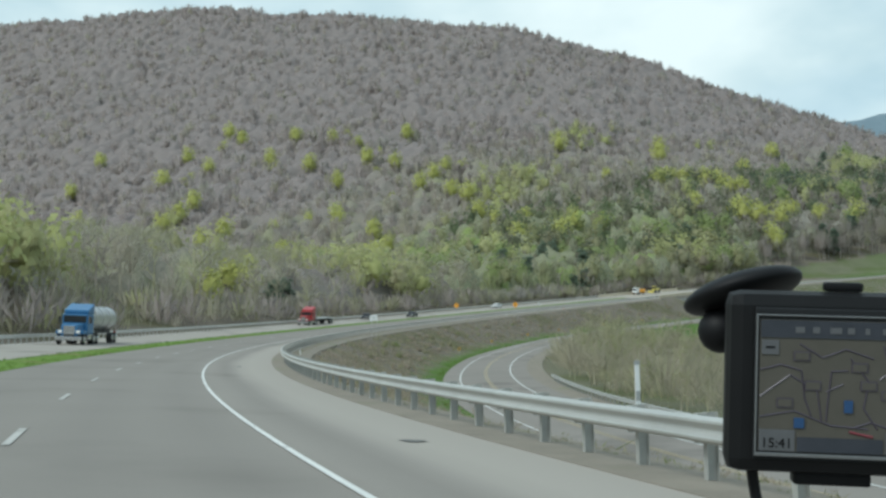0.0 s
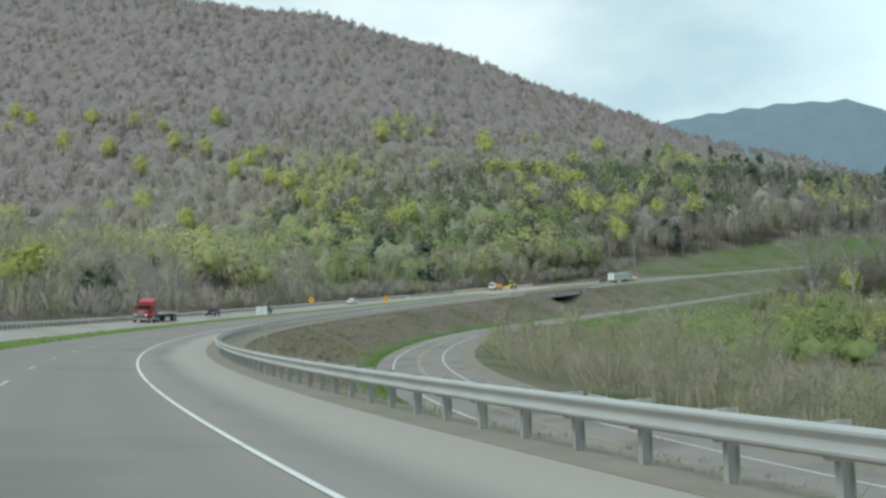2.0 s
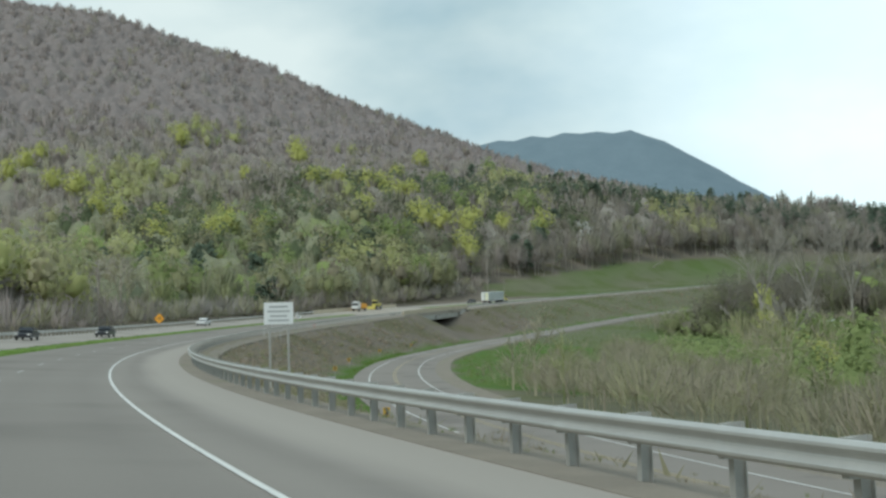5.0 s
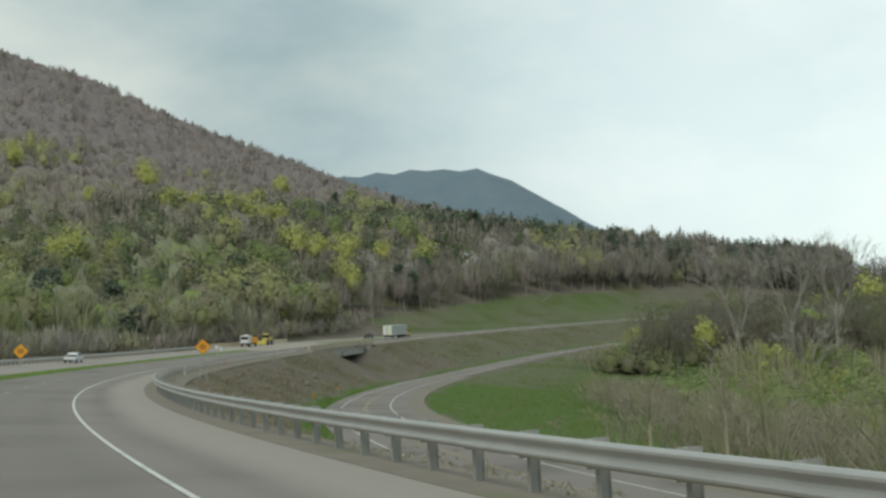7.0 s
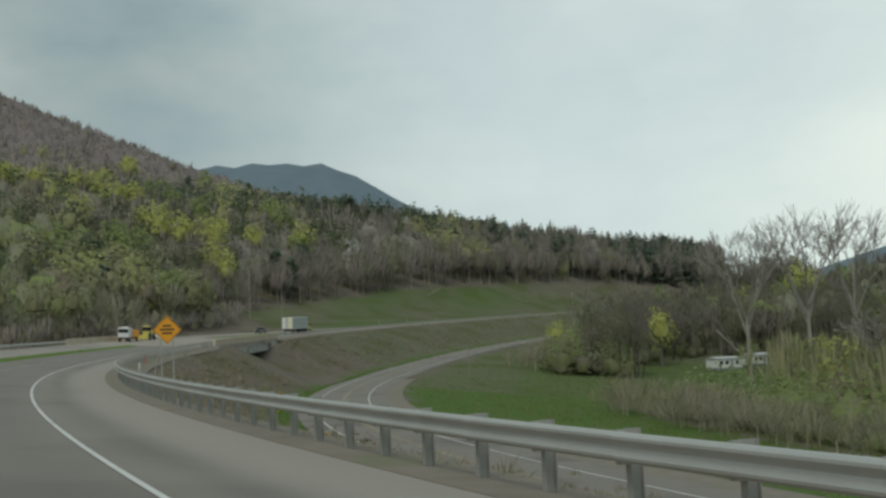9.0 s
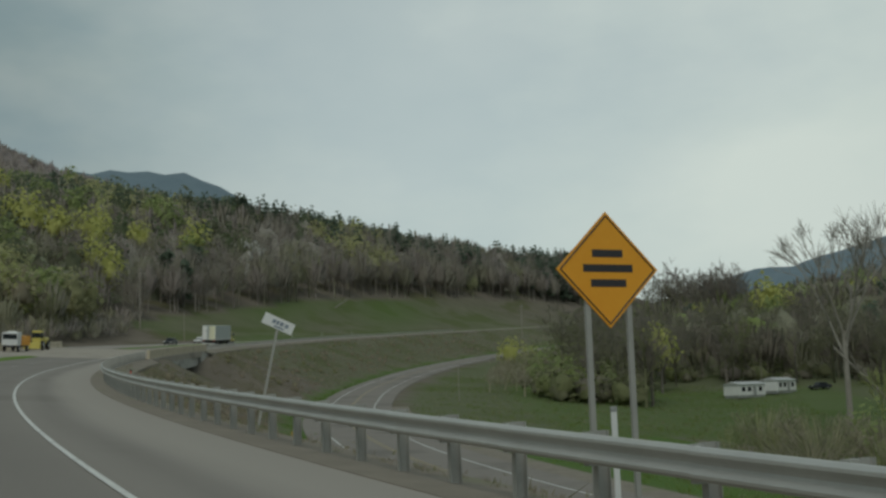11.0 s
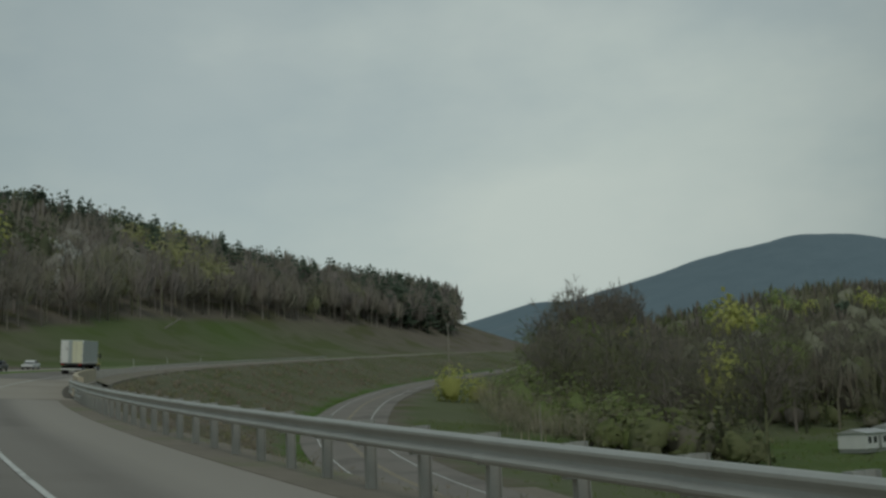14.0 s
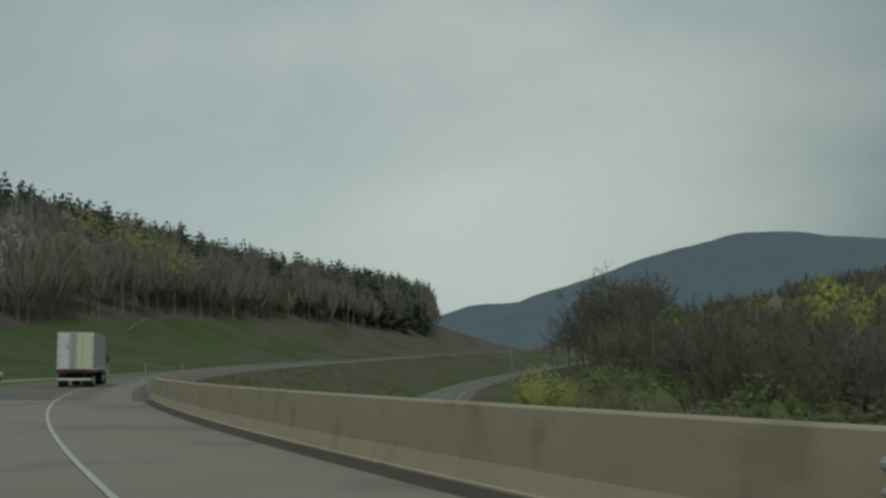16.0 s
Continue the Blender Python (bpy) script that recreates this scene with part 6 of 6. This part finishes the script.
def marker_post(s, n, dz, h, label, low=False):
    root = root_at("marker_post", label, "marker post", rd_pose(s, n, dz, not low), "marker posts")
    bm = box(bmesh.new(), -0.038, -0.012, -0.9, 0.038, 0.012, h, 0.006)
    part("blade", bm, M_SIGNWHITE, root)
    bm = box(bmesh.new(), -0.034, -0.018, h * 0.60, 0.034, -0.013, h * 0.70)
    part("reflector", bm, M_ORANGE if low else M_SIGNBACK, root)
    part("cap", box(bmesh.new(), -0.042, -0.016, h - 0.05, 0.042, 0.016, h + 0.012, 0.005), M_SIGNBACK, root, "dark weathered cap")
    return root


for s_ in (16.9, 101.0, 336.0):
    marker_post(s_, 7.75, -1.1 if s_ == 101.0 else -0.15, 1.5 if s_ < 110 else 1.25, "white plastic marker post behind the guardrail")
marker_post(690, -19.5, 0.1, 1.6, "white marker post beyond the oncoming lanes")
marker_post(712, -19.5, 0.1, 1.6, "white marker post beyond the oncoming lanes")
marker_post(735, -19.5, 0.1, 1.6, "white marker post beyond the oncoming lanes")


def chevron(s, n, label):
    x, y, _ = rd(s, n)
    root = root_at("chevron_sign", label, "sign", Matrix.Translation((x, y, float(land([x], [y])[0]))) @ Matrix.Rotation(-float(np.interp(s, S_LIN, head)), 4, "Z"), "chevron signs")
    slab(root, "post", M_POST, -0.03, 0.011, -0.3, 0.03, 0.05, 1.9, 0.005)
    pn = slab(root, "panel", M_CHEVRON, -0.24, -0.01, 1.3, 0.24, 0.01, 1.9, 0.004)
    bm = bmesh.new()
    for z0, z1 in ((1.34, 1.6), (1.86, 1.6)):
        vs = [bm.verts.new(c) for c in ((-0.17, -0.014, z0), (0.05, -0.014, z0), (0.2, -0.014, z1), (-0.02, -0.014, z1))]
        bm.faces.new(vs if z0 < z1 else vs[::-1])
    o = part("chevron", bm, M_INK)
    o.parent = pn


for s_ in (228.0, 270.6, 312.0, 345.0, 389.0, 425.0):
    chevron(s_, float(low_n(s_)) - 4.6, "small orange chevron sign at the curve of the lower road")


def utility_pole(x, y, h, label, arm=True, rad=0.15):
    root = root_at("utility_pole", label, "pole", Matrix.Translation((x, y, float(land([x], [y])[0]) - 0.3)), "poles")
    part("shaft", rod(bmesh.new(), (0, 0, 0), (0, 0, h), rad, rad * 0.65, 10), M_WOOD, root)
    if arm:
        part("crossarm", box(bmesh.new(), -1.2, -0.06, h - 0.75, 1.2, 0.06, h - 0.62), M_WOOD, root)
        for q in (-1.05, -0.4, 0.4, 1.05):
            part("insulator", rod(bmesh.new(), (q, 0, h - 0.62), (q, 0, h - 0.42), 0.04, 0.025, 8), M_CHROME, root)
    return root


utility_pole(363.5, 547.5, max(10.0, 49.5 - float(land([363.5], [547.5])[0])), "bare grey utility pole at the corner of the field", False, 0.2)
utility_pole(409.6, 446.0, 16.0, "tall wooden utility pole beside the lower road")
utility_pole(274.6, 395.1, 6.6, "short pale post beside the lower road", False, 0.07)
p = rd(604, 86)
utility_pole(p.x, p.y, 5.5, "slim lamp pole by the valley houses", False, 0.07)
p = rd(640, -30)
utility_pole(p.x, p.y, 9.0, "thin pole at the wood's edge", False, 0.09)

# bent red stake behind the guardrail
root = root_at("marker_stake", "bent red plastic stake with a dark cap behind the guardrail", "marker post", rd_pose(389.1, 7.68, -0.5, True) @ Matrix.Rotation(0.1, 4, "Y"))
slab(root, "blade", surf("red_plastic", (0.5, 0.06, 0.04), (0.62, 0.09, 0.05), 0.5, 0.5, fine=8), -0.035, -0.01, -0.3, 0.035, 0.01, 1.35, 0.006)
slab(root, "cap", M_GPSBLACK, -0.04, -0.015, 1.32, 0.04, 0.015, 1.4, 0.006)
slab(root, "foot", M_SIGNWHITE, -0.04, -0.03, 0.3, 0.18, 0.03, 0.42, 0.02)


# ---- mobile homes in the valley ----
def mobile_home(x, y, turn, L, label):
    root = root_at("mobile_home", label, "house", Matrix.Translation((x, y, float(land([x], [y])[0]) - 0.1)) @ Matrix.Rotation(turn, 4, "Z") @ Matrix.Diagonal((1, 1, 0.85, 1)), "mobile homes")
    slab(root, "skirting", M_SIGNBACK, -L / 2 + 0.1, -1.9, 0, L / 2 - 0.1, 1.9, 0.6, 0.02)
    slab(root, "wall", M_SIDING, -L / 2, -2.0, 0.6, L / 2, 2.0, 3.1, 0.03)
    bm = bmesh.new()
    vs = [bm.verts.new(c) for x_ in (-L / 2 - 0.2, L / 2 + 0.2) for c in ((x_, -2.25, 3.08), (x_, 0, 3.75), (x_, 2.25, 3.08))]
    for f in ((0, 1, 4, 3), (1, 2, 5, 4), (0, 2, 1), (3, 4, 5), (0, 3, 5, 2)):
        bm.faces.new([vs[i] for i in f])
    bmesh.ops.recalc_face_normals(bm, faces=bm.faces)
    part("roof", bm, M_ROOF, root)
    for q in (-0.35, -0.12, 0.3):
        w = slab(root, "window", M_WINDOW, q * L - 0.5, -2.03, 1.5, q * L + 0.5, -1.98, 2.5, 0.01)
    slab(root, "door", M_SIGNBACK, 0.08 * L - 0.45, -2.04, 0.65, 0.08 * L + 0.45, -1.98, 2.65, 0.01)
    return root


mobile_home(333.5, 363.5, -0.45, 7.5, "white mobile home with a pale roof in the valley")
mobile_home(342, 359.0, -0.3, 7.0, "second white mobile home on the valley floor")
p = Vector((350.0, 352.5, 0))
car(Matrix.Translation((p.x, p.y, float(land([p.x], [p.y])[0]))) @ Matrix.Rotation(0.8, 4, "Z"), M_CARDARK, "dark car parked on grass near mobile homes")


# ---- satnav on its suction mount ----
def satnav(m):
    root = root_at("satnav", "charcoal satellite navigator with a lit map on a suction mount", "satnav", m)

    def gp(name, material, x0, y0, z0, x1, y1, z1, bevel, parent=root, label=""):
        return part(name, box(bmesh.new(), x0, y0, z0, x1, y1, z1, bevel), material, parent, label)

    gp("case", M_GPSBODY, -0.049, -0.041, -0.020, 0.049, 0.041, 0.0, 0.0065)
    gp("bezel", M_GPSBEZEL, -0.0375, -0.034, 0.0, 0.0375, 0.034, 0.0016, 0.001)
    for a, b in (((-0.037, -0.0325), (0.037, -0.0309)), ((0.0355, -0.032), (0.037, 0.029)), ((-0.037, -0.0308), (-0.0361, 0.0300)), ((-0.037, 0.0301), (0.037, 0.0308))):
        gp("trim", M_GPSTRIM, a[0], a[1], 0.0017, b[0], b[1], 0.0028, 0.0003, label="silver screen trim")
    scr = gp("screen", M_MAP, -0.0352, -0.0302, 0.0017, 0.0352, 0.0285, 0.0022, 0.0)
    gp("title_bar", M_MAPBAR, -0.035, 0.0205, 0.0023, 0.035, 0.0283, 0.0026, 0.0, scr)
    gp("title_bar", M_MAPBAR, -0.0185, -0.030, 0.0023, 0.0185, -0.0235, 0.0026, 0.0, scr)
    gp("button", M_MAPPANEL, -0.0345, 0.013, 0.0023, -0.027, 0.0195, 0.0027, 0.0, scr)
    gp("button", M_MAPPANEL, 0.027, 0.013, 0.0023, 0.0345, 0.0195, 0.0027, 0.0, scr)
    gp("dial", M_MAPPANEL, -0.035, -0.030, 0.0023, -0.0195, -0.0205, 0.0027, 0.0, scr)
    gp("dial", M_MAPPANEL, 0.0195, -0.030, 0.0023, 0.035, -0.0205, 0.0027, 0.0, scr)
    routes = (((-0.035, -0.006), (-0.022, 0.004), (-0.010, -0.003), (-0.008, -0.016)), ((0.004, 0.012), (0.012, 0.002), (0.010, -0.010), (0.016, -0.019)),
              ((-0.035, -0.015), (-0.02, -0.012), (-0.004, -0.018), (0.012, -0.019)), ((0.018, 0.018), (0.022, 0.004), (0.033, -0.006)), ((-0.018, 0.018), (-0.008, 0.012), (0.002, 0.016), (0.014, 0.012)),
              ((-0.035, 0.006), (-0.026, 0.0085), (-0.017, 0.006), (-0.0155, -0.006), (-0.0125, -0.014)), ((-0.004, 0.006), (0.003, 0.0065)), ((-0.004, 0.006), (-0.0055, -0.008), (-0.006, -0.016)), ((-0.006, -0.003), (0.001, 0.0005)),
              ((0.0165, 0.003), (0.024, 0.0085), (0.034, 0.019)), ((0.006, -0.0185), (0.013, -0.016), (0.021, -0.0185)))
    for pts in routes:
        bm = bmesh.new()
        for a, b in zip(pts, pts[1:]):
            rod(bm, (*a, 0.0023), (*b, 0.0023), 0.00038, sides=4)
        o = part("map_road", bm, M_MAPROAD)
        o.parent = scr
    gp("car_marker", M_MAPBLUE, 0.0015, -0.012, 0.0024, 0.0052, -0.0065, 0.0030, 0.0, scr)
    gp("route_badge", M_MAPBLUE, -0.020, -0.0195, 0.0024, -0.0155, -0.0150, 0.0029, 0.0, scr)
    bm = rod(bmesh.new(), (0.004, -0.0205, 0.0024), (0.014, -0.0225, 0.0024), 0.0006, sides=4)
    o = part("map_road", bm, M_MAPRED)
    o.parent = scr
    for body_, x, y, size in (("15:41", -0.0342, -0.0285, 0.0062), ("47", 0.0225, -0.0285, 0.0062)):
        cu = bpy.data.curves.new("digits", "FONT")
        cu.body, cu.size, cu.extrude = body_, size, 0.0001
        tmp = bpy.data.objects.new("digits", cu)
        me = bpy.data.meshes.new_from_object(tmp)
        bpy.data.objects.remove(tmp)
        me.materials.append(M_GPSBLACK)
        o = new("digits", me)
        o.parent = scr
        o.location = (x, y, 0.0029)
    for k, w in enumerate((0.004, 0.003, 0.005, 0.003, 0.002, 0.003)):
        gp("lettering_bar", M_MAPPANEL, -0.02 + k * 0.0075, 0.0228, 0.0027, -0.02 + k * 0.0075 + w, 0.0255, 0.0029, 0.0, scr)
    for x, y in ((-0.017, 0.0125), (0.008, 0.008), (-0.012, -0.0005), (0.012, 0.0), (-0.024, -0.0085), (0.021, -0.004)):
        bm = bmesh.new()
        box(bm, x - 0.0036, y - 0.0022, 0.00235, x + 0.0036, y + 0.0022, 0.0026, 0.0)
        part("road_badge", bm, M_MAPROAD, scr, "small grey road badge")
        gp("badge_face", M_MAP, x - 0.003, y - 0.0016, 0.00262, x + 0.003, y + 0.0016, 0.0028, 0.0, scr)
    for x in (-0.0308, 0.0308):
        gp("button_sign", M_GPSBLACK, x - 0.002, 0.0157, 0.00275, x + 0.002, 0.0166, 0.0029, 0.0, scr)
    gp("power_button", M_GPSBLACK, -0.006, 0.0412, -0.014, 0.011, 0.0455, -0.006, 0.0015)
    gp("dock", M_GPSBLACK, -0.018, -0.0465, -0.018, 0.016, -0.0405, -0.006, 0.0015)
    bm = bmesh.new()
    bmesh.ops.create_uvsphere(bm, u_segments=32, v_segments=16, radius=1.0, matrix=Matrix.Translation((-0.037, 0.039, -0.048)) @ Matrix.Rotation(radians(17), 4, "Z") @ Matrix.Rotation(radians(76), 4, "X") @ Matrix.Diagonal((0.0295, 0.0295, 0.0085, 1)))
    part("suction_cup", bm, M_GPSBLACK, root, smooth=True)
    part("mount_arm", rod(bmesh.new(), (-0.040, 0.030, -0.048), (-0.02, -0.015, -0.021), 0.008, 0.007, 12), M_GPSBLACK, root)
    bm = bmesh.new()
    bmesh.ops.create_uvsphere(bm, u_segments=16, v_segments=10, radius=0.011, matrix=Matrix.Translation((-0.048, 0.020, -0.040)))
    part("ball_joint", bm, M_GPSBLACK, root, smooth=True)
    bm = bmesh.new()
    pts = [(-0.036, -0.040, -0.012), (-0.034, -0.052, -0.012), (-0.031, -0.066, -0.010), (-0.029, -0.085, -0.008)]
    for a, b in zip(pts, pts[1:]):
        rod(bm, a, b, 0.0026, sides=8)
    part("power_cable", bm, M_GPSBLACK, root)
    return root


# set from the camera's starting pose to fit that view; no windscreen is built
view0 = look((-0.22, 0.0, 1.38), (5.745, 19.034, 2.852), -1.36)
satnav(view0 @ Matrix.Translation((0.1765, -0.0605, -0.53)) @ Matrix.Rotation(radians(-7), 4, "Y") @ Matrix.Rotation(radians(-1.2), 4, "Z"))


# ---- dark stains on the shoulder ----
def road_stain(s0, n0, length, width, turn, seed):
    r = random.Random(seed)
    verts = [rd(s0, n0, 0.006)]
    for k in range(22):
        a = k * 2 * math.pi / 22
        q = r.uniform(0.6, 1.15)
        u, v = math.cos(a) * length * q / 2, math.sin(a) * width * q / 2
        c, d = math.cos(turn), math.sin(turn)
        verts.append(rd(s0 + u * c - v * d, n0 + u * d + v * c, 0.006))
    ob = new("road_stain", mesh_of("road_stain", verts, [(0, k + 1, (k + 1) % 22 + 1) for k in range(22)], M_STAIN))
    return tagged(ob, "dark oily stain soaked into the pale shoulder", "stain", "road stains", kind="structure")


M_STAIN = surf("oily_stain", (0.11, 0.107, 0.1), (0.17, 0.165, 0.155), 0.25, 0.75, fine=6)
road_stain(18.3, 4.55, 0.55, 0.5, 0.3, 3)
road_stain(65.2, 4.02, 2.6, 0.26, 0.05, 4)
road_stain(152.0, 3.95, 1.6, 0.2, 0.05, 5)
